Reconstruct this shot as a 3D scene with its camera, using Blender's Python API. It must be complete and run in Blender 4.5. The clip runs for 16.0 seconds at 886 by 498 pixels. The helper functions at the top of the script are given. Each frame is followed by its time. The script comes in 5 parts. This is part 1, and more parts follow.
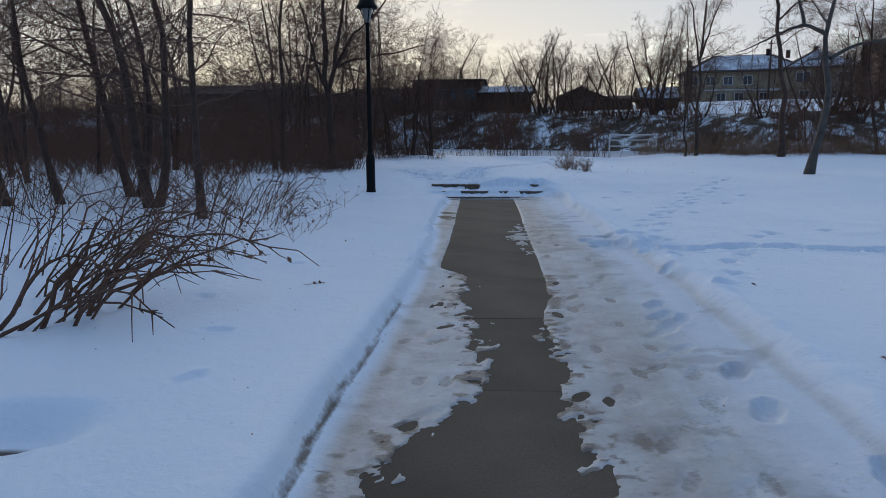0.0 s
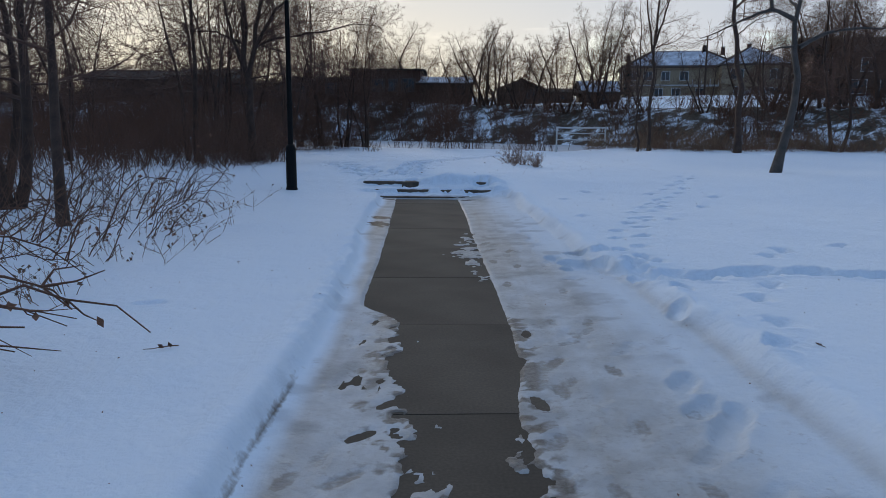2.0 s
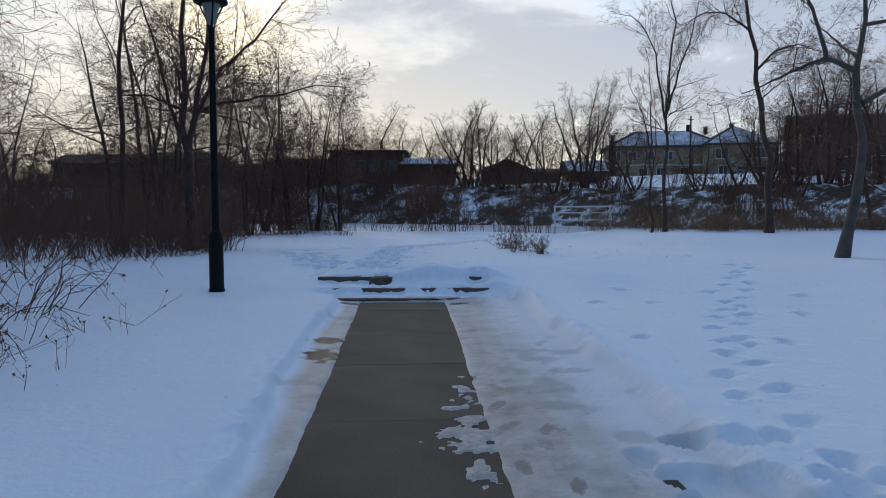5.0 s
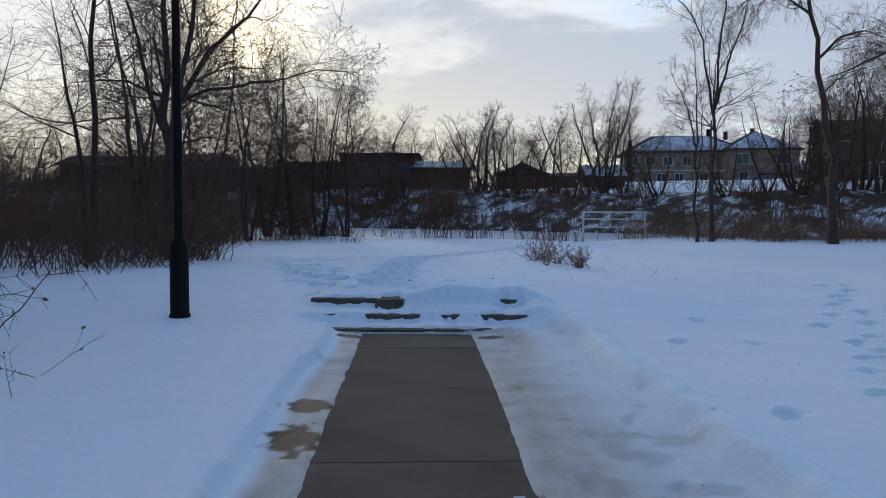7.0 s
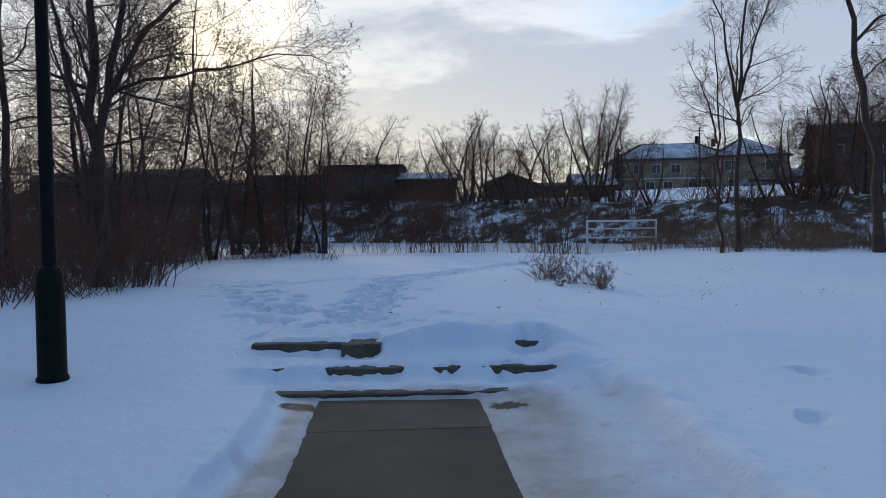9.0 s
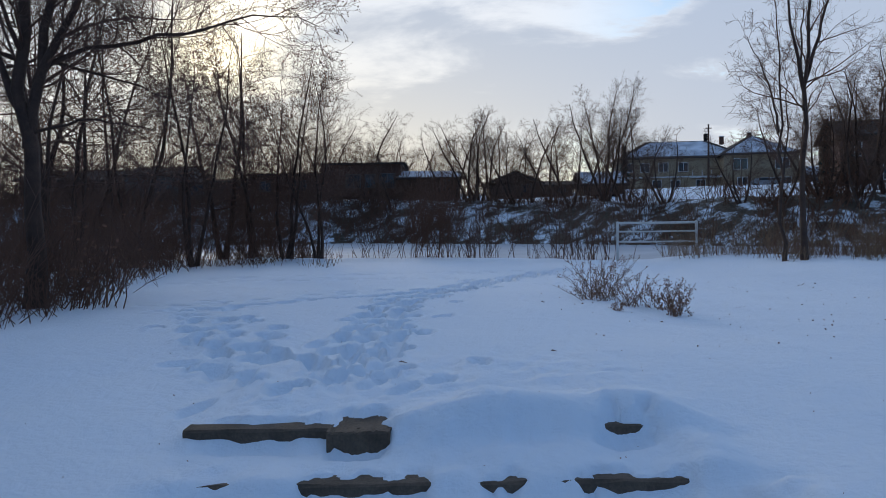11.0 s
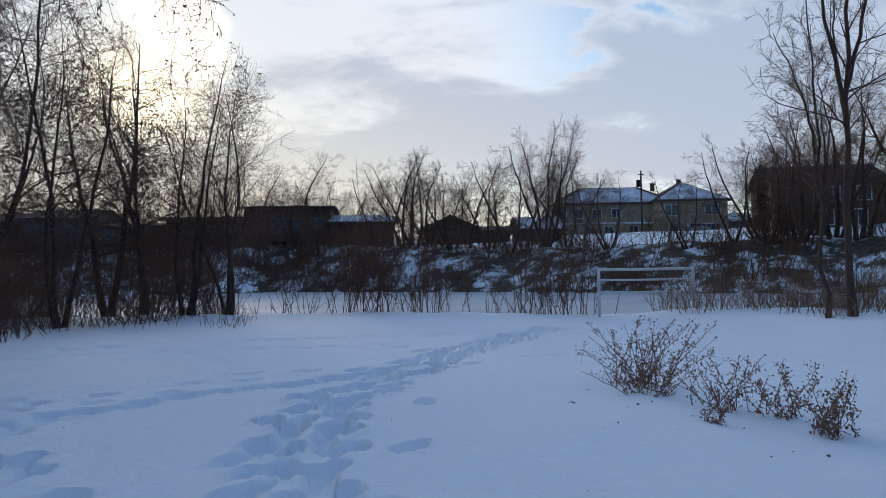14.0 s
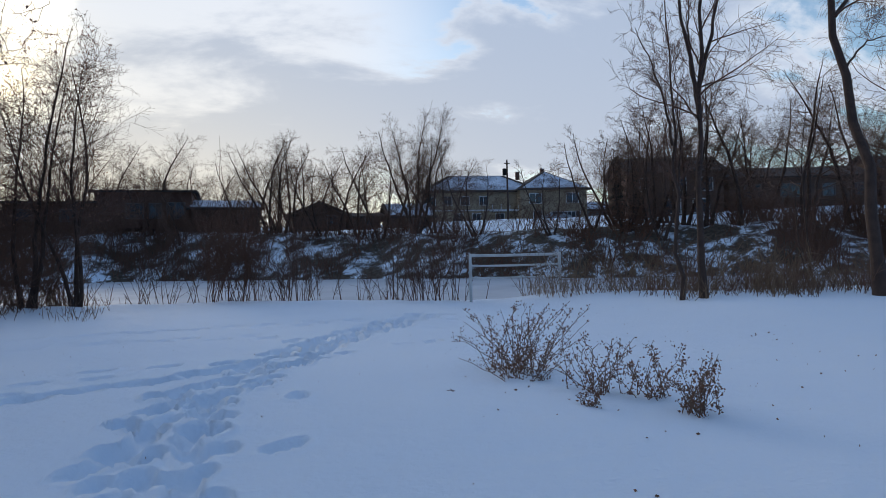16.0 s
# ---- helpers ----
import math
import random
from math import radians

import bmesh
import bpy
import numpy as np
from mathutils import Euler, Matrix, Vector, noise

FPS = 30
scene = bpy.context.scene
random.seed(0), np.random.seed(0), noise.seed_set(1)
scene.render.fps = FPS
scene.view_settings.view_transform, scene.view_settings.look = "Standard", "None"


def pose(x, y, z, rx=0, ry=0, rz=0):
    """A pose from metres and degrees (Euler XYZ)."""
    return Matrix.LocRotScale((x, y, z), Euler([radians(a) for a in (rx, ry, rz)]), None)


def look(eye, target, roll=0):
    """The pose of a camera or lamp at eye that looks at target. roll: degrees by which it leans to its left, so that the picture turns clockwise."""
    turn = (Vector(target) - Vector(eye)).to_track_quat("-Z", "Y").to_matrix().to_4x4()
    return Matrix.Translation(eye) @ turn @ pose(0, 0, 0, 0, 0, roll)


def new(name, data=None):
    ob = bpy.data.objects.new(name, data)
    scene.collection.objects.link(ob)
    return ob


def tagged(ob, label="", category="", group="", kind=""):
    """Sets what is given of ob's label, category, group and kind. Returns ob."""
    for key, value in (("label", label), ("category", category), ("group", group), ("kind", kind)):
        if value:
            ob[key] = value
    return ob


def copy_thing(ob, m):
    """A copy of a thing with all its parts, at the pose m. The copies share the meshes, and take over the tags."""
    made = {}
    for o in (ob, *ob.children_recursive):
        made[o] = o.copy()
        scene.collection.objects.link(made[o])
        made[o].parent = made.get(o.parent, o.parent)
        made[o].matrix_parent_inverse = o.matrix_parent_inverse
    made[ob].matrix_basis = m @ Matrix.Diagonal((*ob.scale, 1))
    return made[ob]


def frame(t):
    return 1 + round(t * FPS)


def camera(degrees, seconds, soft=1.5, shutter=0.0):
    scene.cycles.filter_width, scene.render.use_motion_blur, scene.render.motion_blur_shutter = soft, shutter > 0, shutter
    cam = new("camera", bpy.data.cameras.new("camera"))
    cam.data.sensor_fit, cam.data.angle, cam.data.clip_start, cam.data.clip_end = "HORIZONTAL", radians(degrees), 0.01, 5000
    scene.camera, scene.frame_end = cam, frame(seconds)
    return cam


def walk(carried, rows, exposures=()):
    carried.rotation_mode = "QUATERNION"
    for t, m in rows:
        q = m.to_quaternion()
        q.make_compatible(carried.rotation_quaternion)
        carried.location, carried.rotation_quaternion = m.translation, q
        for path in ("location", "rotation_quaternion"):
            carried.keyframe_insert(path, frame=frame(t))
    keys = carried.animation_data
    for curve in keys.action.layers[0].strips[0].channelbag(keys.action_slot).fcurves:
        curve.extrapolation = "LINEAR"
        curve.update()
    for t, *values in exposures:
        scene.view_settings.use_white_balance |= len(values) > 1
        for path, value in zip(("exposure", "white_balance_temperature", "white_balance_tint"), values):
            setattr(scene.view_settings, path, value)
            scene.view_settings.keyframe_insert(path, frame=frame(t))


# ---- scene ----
cam = camera(63.3, 16.0, soft=0.72)
PATH = [
    (0, (0.843, 1.461, 1.505), (0.637, 3.425, 1.19), -0.4),
    (0.5, (0.823, 1.971, 1.499), (0.701, 3.94, 1.169), -0.2),
    (1, (0.835, 2.464, 1.513), (0.752, 4.435, 1.18), 0.4),
    (1.5, (0.749, 3.074, 1.48), (0.709, 5.046, 1.15), 0.4),
    (2, (0.732, 3.748, 1.459), (0.694, 5.719, 1.122), 0.4),
    (2.5, (0.667, 4.381, 1.45), (0.628, 6.35, 1.105), 0.9),
    (3, (0.691, 4.962, 1.449), (0.655, 6.936, 1.132), -0.6),
    (3.5, (0.676, 5.631, 1.437), (0.637, 7.617, 1.205), 0.4),
    (4, (0.71, 6.356, 1.411), (0.738, 8.351, 1.272), -0.4),
    (6.5, (0.615, 9.504, 1.364), (0.573, 11.501, 1.259), 0.1),
    (7, (0.53, 10.095, 1.374), (0.502, 12.093, 1.275), 0.2),
    (7.5, (0.502, 10.77, 1.365), (0.499, 12.768, 1.294), -0.3),
    (8, (0.437, 11.408, 1.351), (0.423, 13.407, 1.299), 0.2),
    (8.5, (0.463, 12.055, 1.334), (0.474, 14.054, 1.273), -0.8),
    (11, (0.198, 15.17, 1.438), (0.207, 17.169, 1.372), -0.8),
    (11.5, (0.129, 15.959, 1.436), (0.137, 17.958, 1.376), -0.7),
    (12, (0.105, 16.698, 1.453), (0.107, 18.698, 1.433), -1.0),
    (12.5, (0.055, 17.44, 1.429), (0.069, 19.44, 1.438), -0.6),
    (13, (0.054, 18.024, 1.425), (0.138, 20.022, 1.457), -1.5),
    (13.5, (0.048, 18.539, 1.443), (0.143, 20.536, 1.493), -1.0),
    (14, (-0.017, 18.924, 1.463), (0.187, 20.913, 1.524), -1.0),
    (14.5, (0.015, 19.045, 1.469), (0.327, 21.02, 1.478), -1.8),
    (15, (-0.009, 19.121, 1.47), (0.376, 21.083, 1.447), -1.3),
    (15.5, (-0.031, 19.156, 1.462), (0.457, 21.096, 1.454), -1.2),
    (16, (-0.033, 19.148, 1.458), (0.525, 21.068, 1.475), -1.3),
]
walk(cam, [(t, look(eye, target, roll)) for t, eye, target, roll in PATH],
     [(0.0, 0.20, 6900, 10), (3.5, 0.17, 6750, 10), (7.0, 0.10, 6600, 10), (11.0, 0.10, 6500, 10), (16.0, 0.07, 6500, 10)])

# ---------------- world, sun, exposure ----------------
SUN_AZ, SUN_EL = -17.0, 12.5          # degrees: azimuth from +y towards +x, elevation
SUN_DIR = Vector((math.sin(radians(SUN_AZ)) * math.cos(radians(SUN_EL)),
                  math.cos(radians(SUN_AZ)) * math.cos(radians(SUN_EL)), math.sin(radians(SUN_EL))))

RIFT_DIR = (Matrix.Rotation(radians(-3.0), 3, "Z") @ (SUN_DIR + Vector((0, 0, 0.095)))).normalized()


def make_world():
    w = bpy.data.worlds.new("winter_sky")
    scene.world = w
    w.use_nodes = True
    nt = w.node_tree
    nt.nodes.clear()
    N, L = nt.nodes.new, nt.links.new

    def math_node(op, a, b=None, c=None):
        n = N("ShaderNodeMath")
        n.operation = op
        for i, v in enumerate((a, b, c)):
            if v is None:
                continue
            if isinstance(v, (int, float)):
                n.inputs[i].default_value = v
            else:
                L(v, n.inputs[i])
        return n.outputs[0]

    def ramp(v, lo, hi):
        n = N("ShaderNodeMapRange")
        n.interpolation_type = "SMOOTHSTEP"
        L(v, n.inputs[0])
        n.inputs[1].default_value, n.inputs[2].default_value = lo, hi
        return n.outputs[0]

    def mix(f, a, b):
        n = N("ShaderNodeMix")
        n.data_type = "RGBA"
        if isinstance(f, (int, float)):
            n.inputs[0].default_value = f
        else:
            L(f, n.inputs[0])
        for s, v in ((n.inputs[6], a), (n.inputs[7], b)):
            if isinstance(v, tuple):
                s.default_value = (*v, 1)
            else:
                L(v, s)
        return n.outputs[2]

    tc = N("ShaderNodeTexCoord")
    sep = N("ShaderNodeSeparateXYZ")
    L(tc.outputs["Generated"], sep.inputs[0])
    z = math_node("MAXIMUM", sep.outputs[2], 0.0)
    den = math_node("ADD", z, 0.30)
    cmb = N("ShaderNodeCombineXYZ")
    L(math_node("DIVIDE", sep.outputs[0], den), cmb.inputs[0])
    L(math_node("DIVIDE", sep.outputs[1], den), cmb.inputs[1])

    def clouds(scale, detail, rough, off, dist=0.3):
        mp = N("ShaderNodeMapping")
        mp.inputs["Location"].default_value = off
        mp.inputs["Rotation"].default_value = (0, 0, 0.25)
        mp.inputs["Scale"].default_value = (0.75, 1.2, 1)
        L(cmb.outputs[0], mp.inputs[0])
        n = N("ShaderNodeTexNoise")
        n.inputs["Scale"].default_value, n.inputs["Detail"].default_value = scale, detail
        n.inputs["Roughness"].default_value, n.inputs["Distortion"].default_value = rough, dist
        L(mp.outputs[0], n.inputs["Vector"])
        return n.outputs[0]

    big = clouds(1.1, 6, 0.52, (3.1, 1.7, 0))
    fine = clouds(3.0, 7, 0.58, (7.3, 2.2, 4.0))
    sky = N("ShaderNodeTexSky")
    sky.sky_type, sky.sun_disc = "NISHITA", False
    sky.sun_elevation, sky.sun_rotation = radians(SUN_EL), radians(SUN_AZ)
    sky.air_density, sky.dust_density, sky.ozone_density = 1.0, 0.6, 2.0
    blue = N("ShaderNodeMix")
    blue.data_type, blue.blend_type = "RGBA", "MULTIPLY"
    blue.inputs[0].default_value = 1
    L(sky.outputs[0], blue.inputs[6])
    blue.inputs[7].default_value = (SKY_GAIN, SKY_GAIN * 1.0, SKY_GAIN * 1.02, 1)
    # closeness to the veiled sun
    dot = N("ShaderNodeVectorMath")
    dot.operation = "DOT_PRODUCT"
    L(tc.outputs["Generated"], dot.inputs[0])
    dot.inputs[1].default_value = SUN_DIR
    near = math_node("POWER", math_node("MAXIMUM", dot.outputs["Value"], 0.0), 230.0)
    wide = math_node("POWER", math_node("MAXIMUM", dot.outputs["Value"], 0.0), 7.0)
    core = math_node("POWER", math_node("MAXIMUM", dot.outputs["Value"], 0.0), 1000.0)
    horizon = math_node("POWER", math_node("SUBTRACT", 1.0, z), 5.5)
    # cloud body: blue-grey, thinner and warmer towards the sun
    thick = ramp(math_node("ADD", math_node("MULTIPLY", big, 0.6), math_node("MULTIPLY", fine, 0.4)), 0.44, 0.535)
    grey = mix(thick, CLOUD_THIN, CLOUD_THICK)
    warm = mix(math_node("MULTIPLY", horizon, math_node("ADD", 0.18, math_node("MULTIPLY", wide, 0.82))), grey, (0.92, 0.78, 0.50))
    lit = math_node("MULTIPLY", near, math_node("SUBTRACT", 1.0, math_node("MULTIPLY", thick, 0.85)))
    glow = mix(lit, warm, (0.84, 0.77, 0.60))
    bright = mix(math_node("MULTIPLY", core, math_node("SUBTRACT", 1.0, math_node("MULTIPLY", thick, 0.35))), glow, (2.0, 1.8, 1.35))
    # a torn opening in the cloud above the sun
    rift = N("ShaderNodeVectorMath")
    rift.operation = "DOT_PRODUCT"
    L(tc.outputs["Generated"], rift.inputs[0])
    rift.inputs[1].default_value = RIFT_DIR
    torn = ramp(math_node("ADD", rift.outputs["Value"], math_node("MULTIPLY", math_node("SUBTRACT", fine, 0.5), 0.008)), 0.9974, 0.9995)
    bright = mix(torn, bright, (1.25, 1.18, 1.02))
    gap = ramp(math_node("ADD", math_node("MULTIPLY", big, 0.55), math_node("MULTIPLY", fine, 0.45)), 0.49, 0.45)
    gap = math_node("MULTIPLY", gap, ramp(dot.outputs["Value"], 0.93, 0.80))
    out = mix(gap, bright, blue.outputs[2])
    # the cloud deck is brightest towards the low sun and dim overhead and behind
    side = math_node("MULTIPLY", ramp(dot.outputs["Value"], -0.5, 0.3), math_node("SUBTRACT", 1.0, math_node("MULTIPLY", ramp(sep.outputs[2], 0.42, 0.95), 0.55)))
    dim = N("ShaderNodeMix")
    dim.data_type, dim.blend_type = "RGBA", "MULTIPLY"
    dim.inputs[0].default_value = 1
    L(out, dim.inputs[6])
    L(mix(side, DIM_SKY, (1.0, 1.0, 1.0)), dim.inputs[7])
    bg = N("ShaderNodeBackground")
    L(dim.outputs[2], bg.inputs[0])
    bg.inputs[1].default_value = WORLD_GAIN
    o = N("ShaderNodeOutputWorld")
    L(bg.outputs[0], o.inputs[0])


SKY_GAIN, WORLD_GAIN = 0.12, 1.37
CLOUD_THIN, CLOUD_THICK = (0.53, 0.58, 0.665), (0.29, 0.36, 0.485)
DIM_SKY = (0.285, 0.46, 0.70)
make_world()
sun_data = bpy.data.lights.new("sun", "SUN")
sun_data.energy, sun_data.angle, sun_data.color = 0.80, radians(16), (1.0, 0.90, 0.76)
sun = new("sun", sun_data)
sun.matrix_world = look((SUN_DIR * 60)[:], (0, 0, 0))


# ---------------- materials ----------------
def material(name, base, rough=0.8, vary=0.25, scale=8.0, fine=60.0, bump=0.3, dist=0.01, metal=0.0, spec=0.5, tint=None, per_object=0.0):
    """A surface with two scales of colour variation and fine relief."""
    m = bpy.data.materials.new(name)
    m.use_nodes = True
    nt = m.node_tree
    b = nt.nodes["Principled BSDF"]
    N, L = nt.nodes.new, nt.links.new
    tc = N("ShaderNodeTexCoord")
    n1, n2 = N("ShaderNodeTexNoise"), N("ShaderNodeTexNoise")
    for n, s, d in ((n1, scale, 5), (n2, fine, 4)):
        n.inputs["Scale"].default_value, n.inputs["Detail"].default_value = s, d
        L(tc.outputs["Object"], n.inputs["Vector"])
    r = N("ShaderNodeMapRange")
    L(n1.outputs[0], r.inputs[0])
    r.inputs[1].default_value, r.inputs[2].default_value = 0.32, 0.68
    mx = N("ShaderNodeMix")
    mx.data_type = "RGBA"
    L(r.outputs[0], mx.inputs[0])
    other = tint or tuple(c * (1 - vary) for c in base)
    mx.inputs[6].default_value, mx.inputs[7].default_value = (*base, 1), (*other, 1)
    m2 = N("ShaderNodeMix")
    m2.data_type, m2.blend_type = "RGBA", "MULTIPLY"
    m2.inputs[0].default_value = min(1.0, vary * 1.5)
    L(mx.outputs[2], m2.inputs[6])
    L(n2.outputs[0], m2.inputs[7])
    hs = N("ShaderNodeHueSaturation")
    hs.inputs["Value"].default_value = 1.0 + vary * 0.55
    L(m2.outputs[2], hs.inputs["Color"])
    if per_object:
        oi = N("ShaderNodeObjectInfo")
        rr = N("ShaderNodeMapRange")
        L(oi.outputs["Random"], rr.inputs[0])
        rr.inputs[3].default_value, rr.inputs[4].default_value = 1 + vary * 0.55 - per_object, 1 + vary * 0.55 + per_object
        L(rr.outputs[0], hs.inputs["Value"])
    L(hs.outputs[0], b.inputs["Base Color"])
    rg = N("ShaderNodeMapRange")
    L(n2.outputs[0], rg.inputs[0])
    rg.inputs[3].default_value, rg.inputs[4].default_value = max(0.03, rough - 0.1), min(1, rough + 0.1)
    L(rg.outputs[0], b.inputs["Roughness"])
    b.inputs["Metallic"].default_value = metal
    b.inputs["Specular IOR Level"].default_value = spec
    bp = N("ShaderNodeBump")
    bp.inputs["Strength"].default_value, bp.inputs["Distance"].default_value = bump, dist
    L(n2.outputs[0], bp.inputs["Height"])
    L(bp.outputs[0], b.inputs["Normal"])
    return m


def snow_material():
    """Snow that turns to trodden dirty ice, brown stains and earthy bank where the mesh's layers say so."""
    m = bpy.data.materials.new("snow")
    m.use_nodes = True
    nt = m.node_tree
    b = nt.nodes["Principled BSDF"]
    N, L = nt.nodes.new, nt.links.new
    tc = N("ShaderNodeTexCoord")

    def noise_at(s, d, rough=0.5):
        n = N("ShaderNodeTexNoise")
        n.inputs["Scale"].default_value, n.inputs["Detail"].default_value = s, d
        n.inputs["Roughness"].default_value = rough
        L(tc.outputs["Object"], n.inputs["Vector"])
        return n.outputs[0]

    def ramp(v, lo, hi, a=0.0, c=1.0):
        n = N("ShaderNodeMapRange")
        L(v, n.inputs[0])
        for i, q in enumerate((lo, hi, a, c)):
            n.inputs[i + 1].default_value = q
        return n.outputs[0]

    def mul(a, c):
        n = N("ShaderNodeMath")
        n.operation = "MULTIPLY"
        L(a, n.inputs[0])
        if isinstance(c, float):
            n.inputs[1].default_value = c
        else:
            L(c, n.inputs[1])
        return n.outputs[0]

    def mix(f, a, c):
        n = N("ShaderNodeMix")
        n.data_type = "RGBA"
        L(f, n.inputs[0])
        for s, v in ((n.inputs[6], a), (n.inputs[7], c)):
            if isinstance(v, tuple):
                s.default_value = (*v, 1)
            else:
                L(v, s)
        return n.outputs[2]

    def layer(name):
        n = N("ShaderNodeAttribute")
        n.attribute_name = name
        return n.outputs["Fac"]

    n_big, n_mid, n_fine, n_grain = noise_at(0.35, 4), noise_at(4.0, 6, 0.6), noise_at(28, 5, 0.6), noise_at(190, 2)
    white = mix(ramp(n_big, 0.35, 0.65), (0.745, 0.82, 0.895), (0.785, 0.85, 0.91))
    dirty = mix(ramp(n_mid, 0.38, 0.64), (0.36, 0.335, 0.305), (0.50, 0.485, 0.465))
    dirty = mix(mul(ramp(n_fine, 0.5, 0.72), 0.55), dirty, (0.30, 0.255, 0.21))
    c = mix(layer("packed"), white, dirty)
    soak_shade = N("ShaderNodeMath")
    soak_shade.operation = "MULTIPLY_ADD"
    L(n_fine, soak_shade.inputs[0])
    soak_shade.inputs[1].default_value = 0.55
    L(layer("wet_and_shade"), soak_shade.inputs[2])
    # wet slush and the painted crease shade both darken the colour
    c = mix(ramp(soak_shade.outputs[0], 0.58, 0.86), c, mix(ramp(n_fine, 0.35, 0.65), (0.17, 0.145, 0.12), (0.29, 0.26, 0.23)))
    c = mix(layer("stain"), c, (0.062, 0.042, 0.028))
    earth = mix(ramp(n_mid, 0.4, 0.6), (0.055, 0.042, 0.032), (0.12, 0.095, 0.07))
    patch = ramp(noise_at(0.5, 7, 0.74), 0.43, 0.54)
    c = mix(mul(layer("bank"), patch), c, earth)
    L(c, b.inputs["Base Color"])
    L(ramp(layer("packed"), 0, 1, 0.72, 0.42), b.inputs["Roughness"])
    b.inputs["Specular IOR Level"].default_value = 0.1
    hgt = N("ShaderNodeMath")
    hgt.operation = "MULTIPLY_ADD"
    L(n_fine, hgt.inputs[0])
    hgt.inputs[1].default_value = 2.2
    lump = N("ShaderNodeMath")
    lump.operation = "MULTIPLY_ADD"
    L(noise_at(9.0, 4, 0.6), lump.inputs[0])
    lump.inputs[1].default_value = 5.0
    L(n_grain, lump.inputs[2])
    L(lump.outputs[0], hgt.inputs[2])
    bp = N("ShaderNodeBump")
    bp.inputs["Strength"].default_value, bp.inputs["Distance"].default_value = 0.5, 0.008
    L(hgt.outputs[0], bp.inputs["Height"])
    L(bp.outputs[0], b.inputs["Normal"])
    return m


def glass_material(name, tint=(0.05, 0.055, 0.06)):
    m = bpy.data.materials.new(name)
    m.use_nodes = True
    b = m.node_tree.nodes["Principled BSDF"]
    b.inputs["Base Color"].default_value = (*tint, 1)
    b.inputs["Roughness"].default_value = 0.06
    b.inputs["Specular IOR Level"].default_value = 0.7
    return m


SNOW = snow_material()
ICE = material("river_ice_snow", (0.52, 0.55, 0.59), 0.6, 0.15, 0.25, 3.0, 0.2, 0.02, tint=(0.40, 0.43, 0.47))
CONCRETE = material("damp_concrete", (0.142, 0.114, 0.086), 0.8, 0.4, 0.9, 60, 0.25, 0.004, tint=(0.076, 0.060, 0.046), spec=0.15, per_object=0.17)
JOINT = material("joint_grit", (0.10, 0.088, 0.072), 0.9, 0.3, 20, 120)
BARK = material("dark_bark", (0.10, 0.056, 0.038), 0.9, 0.4, 6, 50, 0.7, 0.02)
BARK_GREY = material("grey_bark", (0.12, 0.096, 0.08), 0.9, 0.4, 5, 45, 0.7, 0.02)
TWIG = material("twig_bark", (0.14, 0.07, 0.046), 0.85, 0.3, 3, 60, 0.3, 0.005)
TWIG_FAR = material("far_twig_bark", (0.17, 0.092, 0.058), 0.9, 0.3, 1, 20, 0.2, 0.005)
BRUSH = material("brush_stems", (0.185, 0.088, 0.052), 0.9, 0.4, 1.5, 30, 0.3, 0.005)
DRYLEAF = material("withered_leaves", (0.36, 0.175, 0.105), 0.85, 0.4, 9, 60, 0.3, 0.004)
POD = material("dry_seed_clusters", (0.13, 0.075, 0.062), 0.85, 0.3, 9, 60, 0.2, 0.003)
REDGRASS = material("reddish_dry_grass", (0.24, 0.12, 0.07), 0.85, 0.4, 3, 60, 0.2, 0.003)
STRAW = material("straw_reeds", (0.34, 0.21, 0.12), 0.85, 0.4, 3, 60, 0.2, 0.003)
WEED = material("dry_weed_stems", (0.28, 0.165, 0.105), 0.85, 0.4, 5, 60, 0.2, 0.003)
METAL = material("black_lamp_paint", (0.008, 0.008, 0.008), 0.6, 0.3, 9, 90, 0.15, 0.002, spec=0.15)
LAMPGLASS = material("frosted_lamp_glass", (0.20, 0.20, 0.19), 0.3, 0.1, 9, 60, 0.1, 0.002)
RAILPAINT = material("white_rail_paint", (0.66, 0.66, 0.64), 0.5, 0.2, 4, 60, 0.2, 0.003)
TIMBER = material("weathered_timber", (0.16, 0.115, 0.08), 0.85, 0.45, 6, 55, 0.6, 0.008)
STUCCO = material("beige_brick_wall", (0.37, 0.275, 0.175), 0.9, 0.2, 1.2, 14, 0.3, 0.01)
TRIM = material("white_trim", (0.62, 0.61, 0.59), 0.6, 0.12, 3, 40, 0.1, 0.003)
# SHINGLE and BRICK: own dark tones, warmed to carry a reddish flare haze
SHINGLE = material("dark_shingles", (0.078, 0.056, 0.045), 0.9, 0.35, 2, 12, 0.5, 0.02)
ROOFSNOW = material("roof_snow", (0.70, 0.74, 0.80), 0.75, 0.2, 0.6, 9, 0.2, 0.02, tint=(0.34, 0.37, 0.42))
BRICK = material("dark_red_brick", (0.17, 0.078, 0.05), 0.9, 0.35, 1.0, 12, 0.4, 0.01)
DARKWALL = material("brown_siding", (0.135, 0.078, 0.05), 0.85, 0.3, 1.0, 12, 0.4, 0.01)
GREYWALL = material("grey_siding", (0.16, 0.15, 0.14), 0.85, 0.25, 1.0, 12, 0.3, 0.01)
PINK = material("pinkish_brick", (0.22, 0.115, 0.085), 0.9, 0.25, 1.0, 12, 0.3, 0.01)
GLASS = glass_material("window_glass")
NEEDLE = material("spruce_needles", (0.020, 0.032, 0.020), 0.9, 0.5, 4, 40, 0.3, 0.01)
CARPAINT = material("silver_car_paint", (0.30, 0.31, 0.33), 0.3, 0.1, 3, 60, 0.02, 0.001, metal=0.4)
